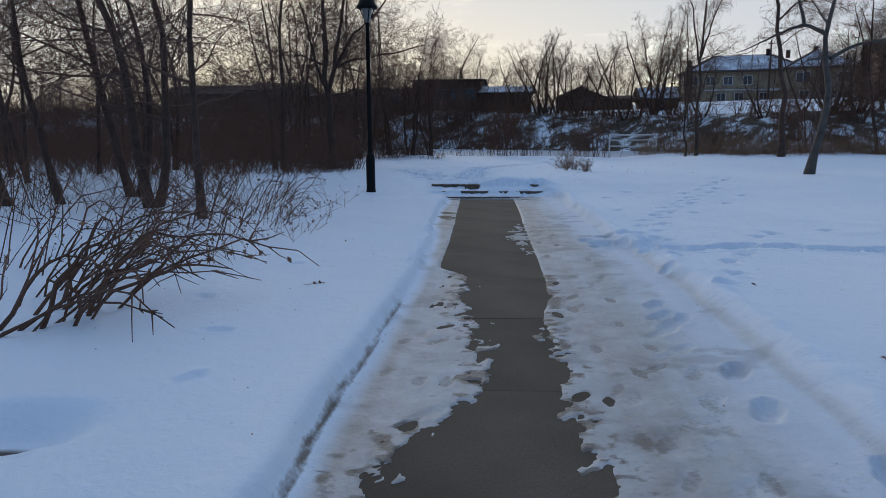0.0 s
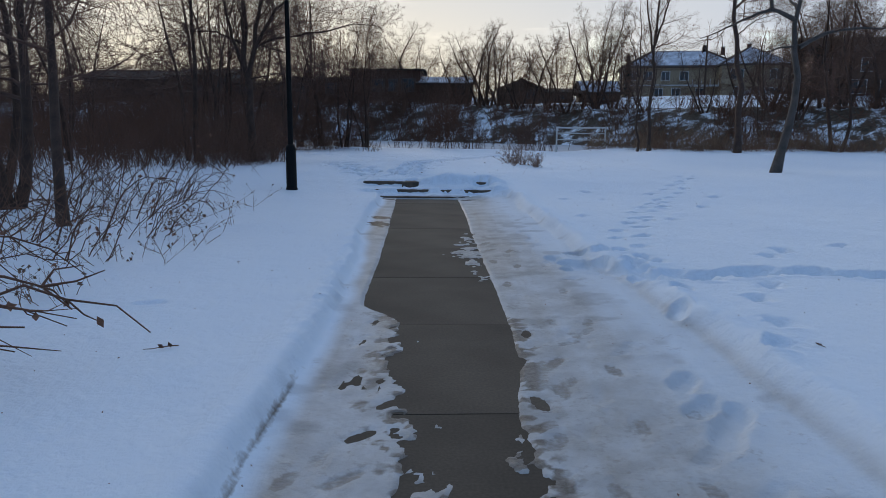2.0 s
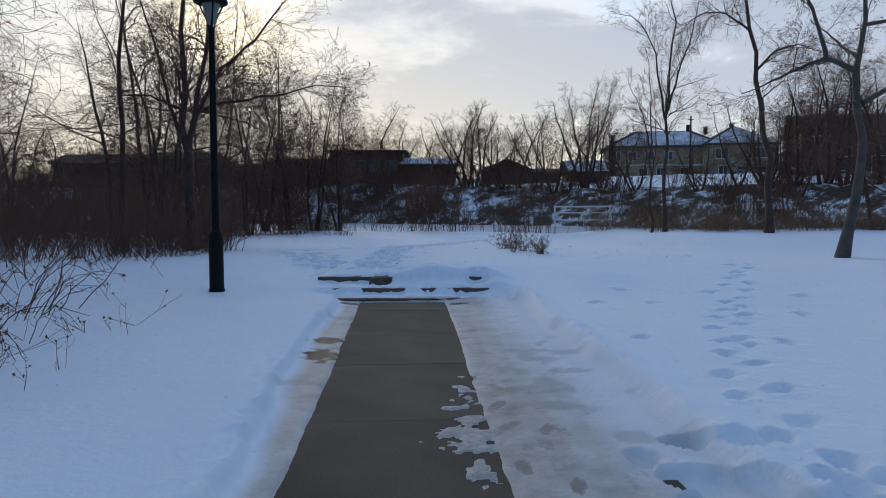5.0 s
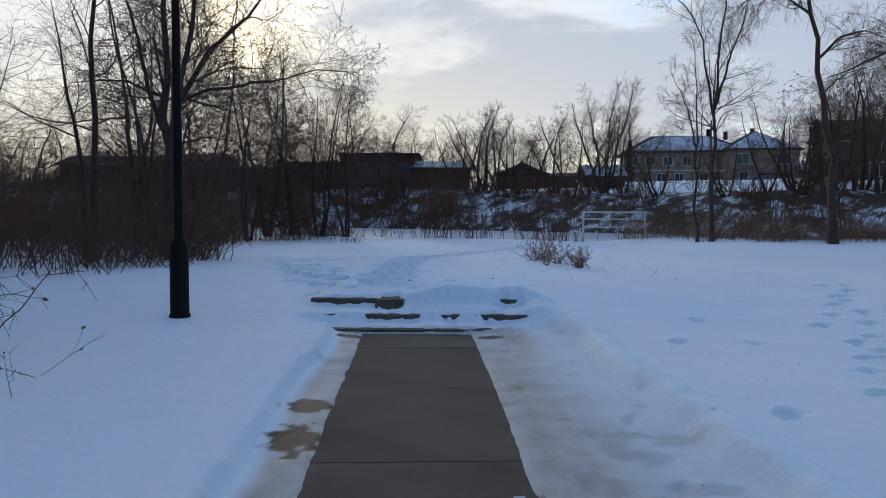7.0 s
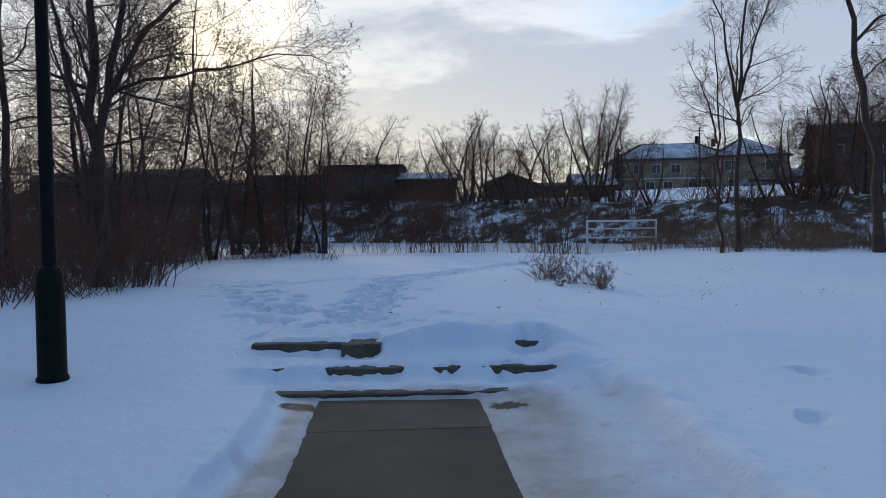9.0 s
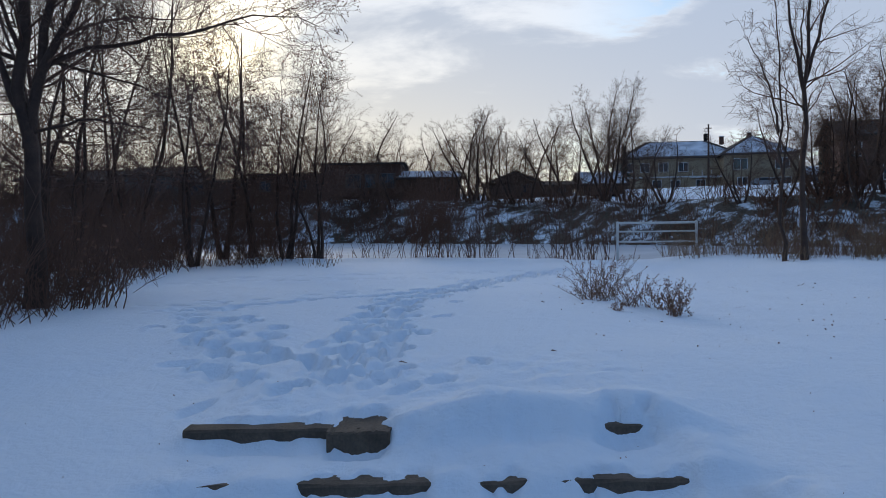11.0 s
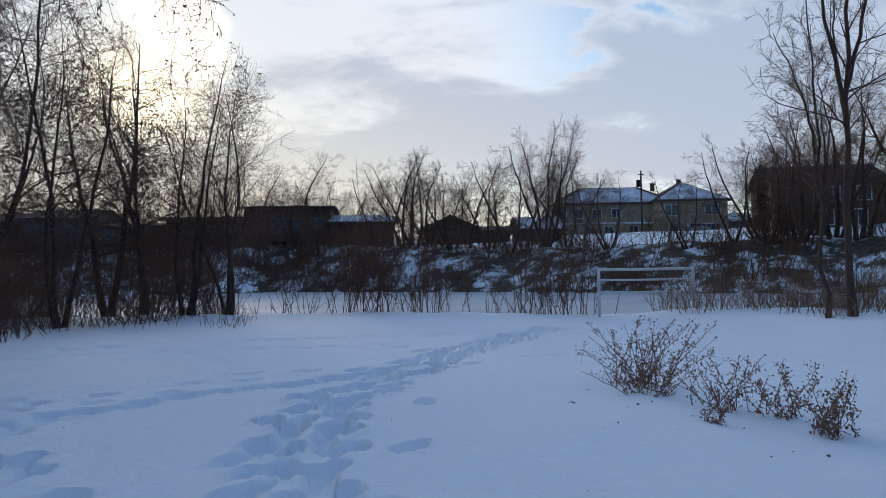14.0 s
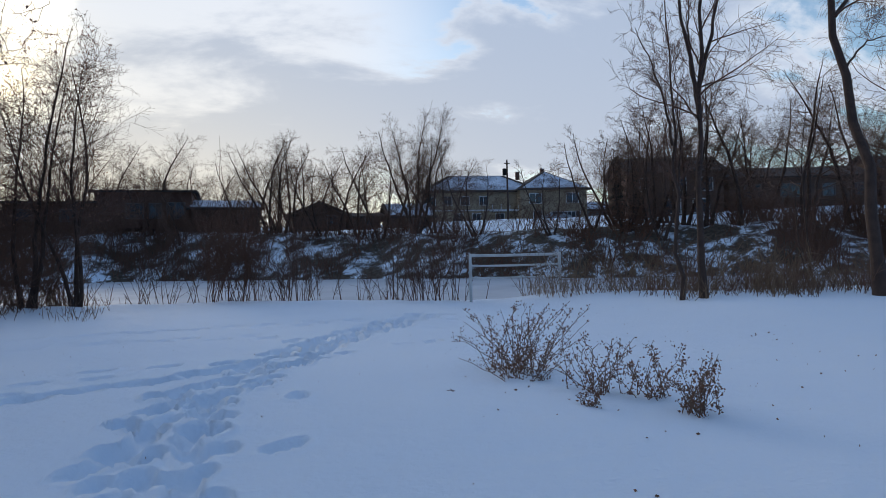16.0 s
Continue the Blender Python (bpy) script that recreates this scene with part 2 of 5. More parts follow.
RUBBER = material("tyre_rubber", (0.02, 0.02, 0.02), 0.9, 0.3)


# ---------------- mesh helpers ----------------
rng = np.random.default_rng(7)


def hash_noise(x, y, seed=0):
    """Smooth value noise in -1..1 on unit cells."""
    xi, yi = np.floor(x).astype(np.int64), np.floor(y).astype(np.int64)
    fx, fy = x - xi, y - yi
    fx, fy = fx * fx * (3 - 2 * fx), fy * fy * (3 - 2 * fy)

    def h(a, b):
        n = (a * 374761393 + b * 668265263 + seed * 144665 + 12345) & 0xFFFFFFFF
        n = ((n ^ (n >> 13)) * 1274126177) & 0xFFFFFFFF
        return ((n ^ (n >> 16)) & 0xFFFF) / 32767.5 - 1
    return (h(xi, yi) * (1 - fx) + h(xi + 1, yi) * fx) * (1 - fy) + (h(xi, yi + 1) * (1 - fx) + h(xi + 1, yi + 1) * fx) * fy


def fbm(x, y, octaves=3, seed=0):
    t, a, s = 0, 1.0, 0.0
    for i in range(octaves):
        t = t + a * hash_noise(x * 2 ** i, y * 2 ** i, seed + i * 17)
        s += a
        a *= 0.5
    return t / s


def smooth(a, b, v):
    t = np.clip((v - a) / (b - a), 0, 1)
    return t * t * (3 - 2 * t)


def mesh_from(name, verts, quads, smooth_faces=True):
    me = bpy.data.meshes.new(name)
    verts, quads = np.asarray(verts, np.float32), np.asarray(quads, np.int32)
    me.vertices.add(len(verts))
    me.vertices.foreach_set("co", verts.ravel())
    k = quads.shape[1]
    me.loops.add(quads.size)
    me.loops.foreach_set("vertex_index", quads.ravel())
    me.polygons.add(len(quads))
    me.polygons.foreach_set("loop_start", np.arange(0, quads.size, k, dtype=np.int32))
    me.polygons.foreach_set("use_smooth", np.full(len(quads), smooth_faces))
    me.update(calc_edges=True)
    return me


class Tubes:
    """Collects tapered tubes and small leaf quads into one mesh."""

    def __init__(self):
        self.v, self.f, self.n = [], [], 0

    def tube(self, pts, rad, sides):
        pts, rad = np.asarray(pts, float), np.asarray(rad, float)
        t = np.gradient(pts, axis=0)
        t /= np.linalg.norm(t, axis=1, keepdims=True) + 1e-9
        ref = np.array((0.31, 0.95, 0.05)) if abs(t[0][2]) > 0.6 else np.array((0.05, 0.1, 1.0))
        u = np.cross(t, ref)
        u /= np.linalg.norm(u, axis=1, keepdims=True) + 1e-9
        w = np.cross(t, u)
        a = np.arange(sides) * 2 * np.pi / sides
        ring = u[:, None, :] * np.cos(a)[None, :, None] + w[:, None, :] * np.sin(a)[None, :, None]
        v = pts[:, None, :] + ring * rad[:, None, None]
        k = len(pts)
        i = np.arange(k - 1)[:, None] * sides + np.arange(sides)[None, :]
        j = np.arange(k - 1)[:, None] * sides + (np.arange(sides)[None, :] + 1) % sides
        q = np.stack((i, j, j + sides, i + sides), -1).reshape(-1, 4) + self.n
        self.v.append(v.reshape(-1, 3))
        self.f.append(q)
        self.n += k * sides

    def many(self, P, R, sides):
        """Many tubes with equal numbers of points: P is tubes x points x 3."""
        P, R = np.asarray(P, float), np.asarray(R, float)
        if not len(P):
            return
        n, k = R.shape
        t = np.gradient(P, axis=1)
        t /= np.linalg.norm(t, axis=2, keepdims=True) + 1e-9
        ref = np.where(np.abs(t[:, :1, 2:]) > 0.6, np.array((0.31, 0.95, 0.05)), np.array((0.05, 0.1, 1.0)))
        u = np.cross(t, np.broadcast_to(ref, t.shape))
        u /= np.linalg.norm(u, axis=2, keepdims=True) + 1e-9
        w = np.cross(t, u)
        a = np.arange(sides) * 2 * np.pi / sides
        v = P[:, :, None, :] + (u[:, :, None, :] * np.cos(a)[:, None] + w[:, :, None, :] * np.sin(a)[:, None]) * R[:, :, None, None]
        i = np.arange(k - 1)[:, None] * sides + np.arange(sides)[None, :]
        j = np.arange(k - 1)[:, None] * sides + (np.arange(sides)[None, :] + 1) % sides
        q = np.stack((i, j, j + sides, i + sides), -1).reshape(-1, 4)
        self.v.append(v.reshape(-1, 3))
        self.f.append((q[None] + (np.arange(n) * k * sides)[:, None, None]).reshape(-1, 4) + self.n)
        self.n += n * k * sides

    def leaf(self, p, size, r):
        """A small folded leaf or seed cluster: two crossed quads."""
        for _ in range(2):
            d = r.normal(size=3)
            d /= np.linalg.norm(d)
            e = np.cross(d, r.normal(size=3))
            e /= np.linalg.norm(e) + 1e-9
            d, e = d * size, e * size * 0.55
            self.v.append(np.array((p - d, p + e, p + d, p - e)))
            self.f.append(np.arange(4)[None, :] + self.n)
            self.n += 4

    def mesh(self, name):
        return mesh_from(name, np.concatenate(self.v), np.concatenate(self.f))


def part(name, me, mat, parent, label=""):
    """Links a mesh (or bmesh) as one object under a thing or a part."""
    if isinstance(me, bmesh.types.BMesh):
        d = bpy.data.meshes.new(name)
        me.to_mesh(d)
        me.free()
        me = d
    if mat and not me.materials:
        me.materials.append(mat)
    ob = new(name, me)
    ob.parent = parent
    return tagged(ob, label)


def box(x0, x1, y0, y1, z0, z1, bevel=0.0, bm=None):
    bm = bm or bmesh.new()
    r = bmesh.ops.create_cube(bm, size=1, matrix=Matrix.Translation(((x0 + x1) / 2, (y0 + y1) / 2, (z0 + z1) / 2)) @ Matrix.Diagonal((x1 - x0, y1 - y0, z1 - z0, 1)))
    if bevel:
        es = list({e for v in r["verts"] for e in v.link_edges})
        bmesh.ops.bevel(bm, geom=es, offset=bevel, segments=2, affect="EDGES")
    return bm


def lathe(profile, sides=16, ox=0.0, oy=0.0):
    """A turned body from (radius, height) pairs."""
    a = np.arange(sides) * 2 * np.pi / sides
    v = np.concatenate([np.stack((ox + r * np.cos(a), oy + r * np.sin(a), np.full(sides, z)), -1) for r, z in profile])
    k = len(profile)
    i = np.arange(k - 1)[:, None] * sides + np.arange(sides)[None, :]
    j = np.arange(k - 1)[:, None] * sides + (np.arange(sides)[None, :] + 1) % sides
    return mesh_from("lathe", v, np.stack((i, j, j + sides, i + sides), -1).reshape(-1, 4))


def empty(name, x, y, z, rz=0.0):
    ob = new(name)
    ob.matrix_world = pose(x, y, z, 0, 0, rz)
    return ob


# ---------------- ground ----------------
PATH_Y = [3.0, 4.2, 6.0, 9.1, 10.5, 12.5, 13.5, 15.5, 17.7, 18.4]
TROUGH_L = [-0.12, -0.11, -0.17, -0.21, -0.29, -0.44, -0.58, -0.68, -0.76, -0.80]
TROUGH_R = [2.60, 2.58, 2.54, 2.42, 2.30, 2.10, 2.02, 1.95, 1.85, 1.70]
BARE_LY = [3.0, 4.2, 4.75, 5.1, 5.5, 6.4, 7.1, 7.6, 8.15, 8.95, 9.45, 9.7, 11.4, 14.0, 15.0, 17.9, 18.3]
BARE_L = [0.15, 0.22, 0.25, 0.47, 0.62, 0.60, 0.50, 0.44, 0.34, 0.32, -0.02, -0.05, -0.11, -0.24, -0.30, -0.47, -0.50]
BARE_RY = [3.0, 4.4, 4.95, 5.6, 6.0, 6.6, 7.35, 8.0, 8.75, 9.3, 10.9, 13.5, 15.7, 17.0, 18.3]
BARE_R = [1.25, 1.22, 1.18, 1.07, 1.18, 1.02, 1.05, 1.12, 1.12, 1.11, 1.04, 0.93, 0.86, 0.80, 0.73]


def river_edge(x):
    return np.interp(x, [-60, -0.3, 6.5, 8.5, 14, 60], [40.0, 38.3, 33.5, 31.4, 30.2, 28.5])


def far_toe(x):
    return np.interp(x, [-200, -10, 0, 30, 60, 200], [100, 82, 77, 51.5, 42, 20])


def lawn(x, y):
    """The open snow, without path, steps and prints."""
    rise = smooth(17.3, 22.0, y + 0.25 * np.clip(np.abs(x) - 2, 0, 6))
    z = 0.13 + 0.25 * rise
    z = z + 0.05 * fbm(x / 2.6, y / 3.4, 3, 3) + 0.012 * fbm(x / 0.7, y / 0.7, 2, 9) + 0.006 * fbm(x / 0.24, y / 0.24, 3, 13)
    z = z + 0.05 * np.exp(-((x - 2.2) ** 2 + (y - 25) ** 2) / 3.0)
    z = z + 0.24 * smooth(4.6, 7.4, x) * smooth(23.5, 28.5, y)
    e = river_edge(x)
    z = z + 0.06 * np.exp(-((y - e + 1.0) / 1.1) ** 2) * (1 + fbm(x / 1.3, y / 2.0, 2, 21))
    z = z + (-0.9 - z) * smooth(-0.2, 2.6, y - e + 0.5 * fbm(x / 1.7, x * 0, 2, 31))
    t = far_toe(x)
    d = y - t + 1.8 * fbm(x / 4.0, x * 0 + 2, 3, 41)
    crest = np.interp(x, [-5, 12, 40, 60], [5.1, 4.1, 4.1, 5.0])
    far = -0.9 + crest * smooth(-3.0, 10.5, d) + 0.3 * fbm(x / 1.6, y / 3.5, 3, 51) * smooth(-1, 2, d) * (1 - smooth(9, 13, d)) \
        + 2.7 * smooth(10, 60, d)
    return np.where(y > e + 4, np.maximum(far, -0.9), z)


PRINTS = []       # x, y, half length, half width, heading in radians, depth, rim


def trail(points, spacing, wide, depth, r, size=0.15, jitter=0.1):
    """Footprints along a line."""
    p = np.array(points, float)
    seg = np.linalg.norm(np.diff(p, axis=0), axis=1)
    s = np.concatenate(([0], np.cumsum(seg)))
    side, at = 1, 0.0
    while at < s[-1]:
        x, y = np.interp(at, s, p[:, 0]), np.interp(at, s, p[:, 1])
        k = min(len(p) - 2, max(0, int(np.searchsorted(s, at)) - 1))
        d = p[k + 1] - p[k]
        h = math.atan2(d[1], d[0])
        off = side * wide * (0.6 + 0.6 * r.random())
        PRINTS.append((x - math.sin(h) * off + r.normal() * jitter, y + math.cos(h) * off + r.normal() * jitter,
                       size * (0.85 + 0.3 * r.random()), size * 0.64, h + r.normal() * 0.25, depth * (0.7 + 0.5 * r.random()), 0.2))
        side = -side
        at += spacing * (0.8 + 0.4 * r.random())


def lay_prints():
    r = np.random.default_rng(11)
    main = [(-0.42, 20.3), (-0.39, 21.3), (-0.46, 22.8), (-0.37, 24.5), (-0.06, 25.8), (0.54, 27.2), (1.34, 28.8), (2.3, 30.1), (3.4, 32.0)]
    for k in range(5):
        trail(main, 0.27, 0.19, 0.085, r, 0.122, 0.11)
    trail(main[5:], 0.3, 0.3, 0.06, r, 0.15, 0.18)
    for k in range(3):
        trail([(-0.7, 20.3), (-1.3, 21.1), (-1.8, 21.8), (-2.2, 22.6), (-2.5, 23.6)], 0.27, 0.26, 0.10, r, 0.13, 0.15)
        trail([(-2.6, 23.9), (-3.0, 24.8), (-3.6, 25.6)], 0.4, 0.3, 0.05, r, 0.15, 0.12)
    trail([(-1.9, 20.8), (-1.2, 21.0), (-0.6, 20.9)], 0.34, 0.12, 0.07, r, 0.15, 0.08)
    for k in range(2):
        trail([(-3.2, 24.2), (-2.09, 25.1), (-1.6, 25.7), (-1.0, 26.05), (-0.3, 26.35), (0.1, 26.9)], 0.22, 0.07, 0.07, r, 0.16, 0.05)
    trail([(-2.9, 25.4), (-1.9, 26.4), (-0.9, 27.0)], 0.35, 0.15, 0.04, r, 0.15, 0.1)
    trail([(-4.5, 30.2), (-2.9, 30.7), (-1.4, 31.1), (0.3, 31.2), (2.1, 31.3)], 0.3, 0.12, 0.04, r, 0.17, 0.1)
    trail([(-6, 28.6), (-3.5, 29.4), (-1.5, 29.8), (0.6, 29.6)], 0.3, 0.12, 0.03, r, 0.17, 0.1)
    for p in ((-0.93, 21.64), (-1.43, 22.08), (0.05, 22.2), (0.22, 23.3), (0.42, 24.72), (1.9, 27.6), (2.3, 27.7), (0.5, 20.75),
              (-0.9, 19.95), (-0.3, 20.1), (0.2, 20.2), (-1.15, 20.3), (-0.62, 20.35), (-1.4, 19.8), (-0.05, 19.95)):
        PRINTS.append((*p, 0.15, 0.08, 1.5 + r.normal() * 0.3, 0.05, 0.2))
    trail([(6.1, 20.6), (4.78, 17.87), (3.68, 15.17), (3.03, 13.13), (2.63, 11.73), (2.6, 11.0)], 0.36, 0.12, 0.06, r, 0.12, 0.07)
    for p in ((2.94, 8.54), (2.68, 7.98), (2.02, 7.63), (2.0, 7.26), (2.0, 6.92), (3.4, 9.77), (3.1, 9.3), (4.3, 11.6), (4.0, 11.2), (5.2, 12.1), (2.17, 5.23), (2.18, 5.86),
              (2.12, 7.14), (2.45, 4.5), (4.9, 16.0), (3.4, 16.9), (3.3, 18.2), (3.9, 14.3), (5.6, 17.4), (2.6, 14.5), (2.7, 17.0), (2.4, 9.0), (2.6, 9.6)):
        PRINTS.append((*p, 0.15, 0.075, 1.45 + r.normal() * 0.25, 0.055, 0.25))
    for k in range(3):
        trail([(2.0, 11.1), (2.3, 10.55), (2.6, 10.22), (2.95, 10.18), (3.5, 10.36), (4.3, 10.34), (7.5, 10.5)], 0.2, 0.06, 0.085, r, 0.15, 0.06)
    trail([(1.9, 11.6), (2.2, 11.0), (2.5, 10.6), (2.7, 9.9)], 0.14, 0.22, 0.075, r, 0.13, 0.11)
    # slushy prints in the trodden strip
    for k in range(95):
        x, y = r.uniform(1.2, 2.05), 4.0 + 9.5 * r.random() ** 1.5
        PRINTS.append((x - 0.04 * (y - 5), y, 0.13, 0.055, 1.6 + r.normal() * 0.35, 0.020, 0.5))
    for k in range(26):
        PRINTS.append((r.uniform(0.0, 0.42), r.uniform(4.4, 9.0), 0.12, 0.05, 1.6 + r.normal() * 0.4, 0.020, 0.5))
    trail([(-0.24, 8.6), (-0.3, 9.6), (-0.42, 10.8), (-0.5, 12.4)], 0.16, 0.04, 0.012, r, 0.10, 0.05)
    for p in ((-1.3, 6.3), (-1.7, 4.2), (-1.35, 4.15), (-1.9, 7.4), (-1.6, 9.0), (-1.0, 5.2)):
        PRINTS.append((*p, 0.12, 0.07, r.uniform(0, 3), 0.025, 0.2))


def grid_axis(*parts):
    """Joins stretches (start, end, step)."""
    out = []
    for a, b, st in parts:
        out.append(np.linspace(a, b, max(2, int(round((b - a) / st)) + 1))[:-1])
    out.append([parts[-1][1]])
    return np.concatenate(out)


def build_ground():
    lay_prints()
    xs = grid_axis((-900, -200, 140), (-200, -60, 14), (-60, -14, 1.4), (-14, -5, 0.3), (-5, -3.2, 0.085), (-3.2, -1.3, 0.05), (-1.3, 2.7, 0.024), (2.7, 6.5, 0.075), (6.5, 14, 0.28), (14, 70, 1.4), (70, 200, 13), (200, 900, 140))
    ys = grid_axis((-900, -100, 160), (-100, -8, 8), (-8, 3.6, 0.8), (3.6, 10, 0.024), (10, 13, 0.034), (13, 20.6, 0.04), (20.6, 27.5, 0.05), (27.5, 40.5, 0.11), (40.5, 112, 1.0), (112, 200, 9), (200, 1500, 200))
    X, Y = np.meshgrid(xs, ys)
    z = lawn(X, Y)
    packed, stain, wet_and_shade = np.zeros_like(z), np.zeros_like(z), np.zeros_like(z)
    near = (Y > 2.5) & (Y < 18.6) & (X > -2.5) & (X < 4.5)
    x, y = X[near], Y[near]
    base = z[near]
    xl = np.interp(y, PATH_Y, TROUGH_L) + 0.05 * fbm(y / 0.6, y * 0 + 3, 3, 61)
    xr = np.interp(y, PATH_Y, TROUGH_R) + 0.08 * fbm(y / 0.9, y * 0 + 7, 3, 63)
    inside_l = smooth(-0.085, 0.015, x - xl)
    soft = 0.13 - 0.04 * smooth(8, 14, y)
    inside_r = smooth(-soft, soft, xr - x)
    inside = inside_l * inside_r
    crust = 0.009 + 0.005 * fbm(x / 0.3, y / 0.3, 4, 71) + 0.05 * smooth(1.3, 0.0, xr - x) + 0.02 * smooth(0.35, 0.0, x - xl)
    # ragged rims of the bare strip
    rag = 0.20 * smooth(9.5, 8.6, y) + 0.012
    ragr = 0.15 * smooth(7.5, 6.2, y) + 0.008
    n = fbm(x / 0.13, y / 0.20, 5, 81)
    dl = np.interp(y, BARE_LY, BARE_L) - x + rag * (n + 0.4 * fbm(x / 0.5, y / 0.4, 2, 83) + 0.7 * fbm(x / 0.06, y / 0.08, 2, 84))
    dr = x - np.interp(y, BARE_RY, BARE_R) + ragr * (fbm(x / 0.12, y / 0.19, 5, 85) + 0.4 * n + 0.7 * fbm(x / 0.06, y / 0.08, 2, 86))
    cover = np.maximum(smooth(-0.035, 0.035, dl), smooth(-0.035, 0.035, dr))
    tongue = smooth(0.1, 0.35, fbm(x / 0.18, y / 0.14, 3, 87) + 0.7 * fbm(x / 0.07, y / 0.08, 2, 88) + 0.8 - 4.2 * np.abs(x - 0.88 + 0.045 * (y - 12)) - 0.62 * np.abs(y - 12.0))
    cover = np.maximum(cover, tongue)
    end = smooth(18.15, 18.3, y)
    cover = np.maximum(cover, end)
    floor_z = -0.02 + (0.02 + crust) * cover
    lip = (0.035 * smooth(13, 8, y) * np.exp(-((x - xl + 0.16) / 0.12) ** 2) + 0.022 * smooth(7.0, 8.6, y) * np.exp(-((x - xl + 0.08) / 0.16) ** 2) * fbm(x / 0.13, y / 0.17, 3, 65)) * smooth(18.2, 17, y)
    ridge = (0.035 + 0.02 * smooth(11, 14, y)) * np.exp(-((x - xr - 0.12) / 0.16) ** 2) * (1 + 0.7 * fbm(x / 0.14, y / 0.2, 3, 93)) - 0.02 * np.exp(-((x - xr + 0.1) / 0.06) ** 2)
    fade = smooth(18.5, 18.2, y)
    inside = inside * fade
    z[near] = (base + lip + ridge) * (1 - inside) + floor_z * inside
    packed[near] = inside * smooth(0.02, 0.16, x - xl) * (1 - 0.7 * smooth(0.75, 0.25, xr - x)) * np.clip(0.84 + 0.16 * fbm(x / 0.5, y / 0.8, 3, 91) + 0.26 * fbm((x + 0.02 * y) / 0.13, y / 3.0, 3, 92), 0.1, 1)
    ridge_dirt = 0.5 * np.exp(-((x - xr + 0.06) / 0.06) ** 2) * (0.35 + 0.65 * smooth(14, 9, y))
    packed[near] = np.clip(np.maximum(packed[near], ridge_dirt), 0, 1)
    # dark line at the wall's foot: dirt, with the bank's shadow line painted in
    crease = np.exp(-((x - xl + 0.005) / 0.028) ** 2) * (0.5 * smooth(8.6, 7.0, y) + 0.10 + 0.2 * smooth(13, 14.5, y)) * smooth(18.0, 16.5, y) * (0.6 + 0.4 * fbm(x / 0.1, y / 0.3, 3, 99))
    edge = np.exp(-(np.minimum(np.abs(dl), np.abs(dr)) / 0.13) ** 2)
    wet_and_shade[near] = np.maximum(np.minimum(0.7, 1.5 * crease), (0.28 + 0.6 * edge * smooth(10, 8.5, y)) * inside * smooth(0.0, 0.32, fbm(x / 0.20, y / 0.15, 4, 105)))
    broken = np.exp(-(np.minimum(np.abs(dl), np.abs(dr)) / 0.22) ** 2) * smooth(9.7, 8.9, y) * smooth(0.0, 0.28, fbm(x / 0.10, y / 0.075, 4, 107))
    wet_and_shade[near] = np.maximum(wet_and_shade[near], np.maximum(0.75 * broken, 0.40 * tongue * smooth(9, 10, y)) * inside)
    s = np.zeros_like(x)
    for cx, cy, rx, ry in ((-0.47, 15.1, 0.13, 0.16), (-0.42, 14.35, 0.16, 0.27), (-0.62, 17.95, 0.12, 0.12), (0.95, 17.9, 0.12, 0.08)):
        s = np.maximum(s, smooth(1.15, 0.92, np.hypot((x - cx) / rx, (y - cy) / ry) + 0.75 * fbm(x / 0.12, y / 0.10, 4, 95)))
    stain[near] = np.maximum(s, 0.25 * inside * smooth(0.2, 0.5, fbm(x / 0.3, y / 0.25, 3, 97)))
    # snow over the steps
    st = (Y > 18.0) & (Y < 22.5) & (X > -3.2) & (X < 4)
    x, y = X[st], Y[st]
    w = smooth(-1.5, -1.0, x) * smooth(2.1, 1.4, x) * smooth(18.15, 18.3, y) * smooth(21.6, 20.6, y)
    ramp = np.interp(y, [18.2, 18.38, 18.62, 18.74, 19.16, 19.32, 19.75, 20.6, 21.6], [0.035, 0.058, 0.075, 0.165, 0.19, 0.30, 0.335, 0.36, 0.37])
    heap = 0.0
    for hx, hy, sx, sy, ha in ((0.47, 19.42, 0.30, 0.20, 0.16), (0.12, 19.25, 0.22, 0.22, 0.06), (0.85, 19.35, 0.25, 0.25, 0.07), (1.28, 19.50, 0.30, 0.22, 0.11), (1.62, 19.0, 0.20, 0.55, 0.12), (0.75, 18.95, 0.3, 0.2, 0.05)):
        heap = heap + ha * np.exp(-((x - hx) / sx) ** 2 - ((y - hy) / sy) ** 2)
    dig = np.zeros_like(x)
    for x0, x1, y0, depth, back in EXPOSED:
        ragg = 0.13 * fbm(x / 0.10, y / 0.10, 4, 101)
        along = smooth(x0 - 0.05, x0 + 0.06, x + ragg) * smooth(x1 + 0.05, x1 - 0.06, x + ragg)
        dig = np.maximum(dig, depth * along * smooth(y0 - 0.20, y0 - 0.05, y) * smooth(y0 + back + 0.07, y0 + back, y + ragg))
    zz = ramp + heap + 0.035 * fbm(x / 0.24, y / 0.2, 4, 103) + 0.014 * fbm(x / 0.09, y / 0.08, 3, 104) - dig
    z[st] = z[st] * (1 - w) + zz * w
    # prints
    sunk, rims = np.zeros_like(z), np.zeros_like(z)
    for px, py, a, b, h, depth, rim in PRINTS:
        j0, j1 = np.searchsorted(xs, (px - 0.45, px + 0.45))
        i0, i1 = np.searchsorted(ys, (py - 0.45, py + 0.45))
        if j1 <= j0 or i1 <= i0:
            continue
        dx, dy = X[i0:i1, j0:j1] - px, Y[i0:i1, j0:j1] - py
        u, v = dx * math.cos(h) + dy * math.sin(h), -dx * math.sin(h) + dy * math.cos(h)
        v = v + 0.12 * a * np.sin(u / a * 2.2)
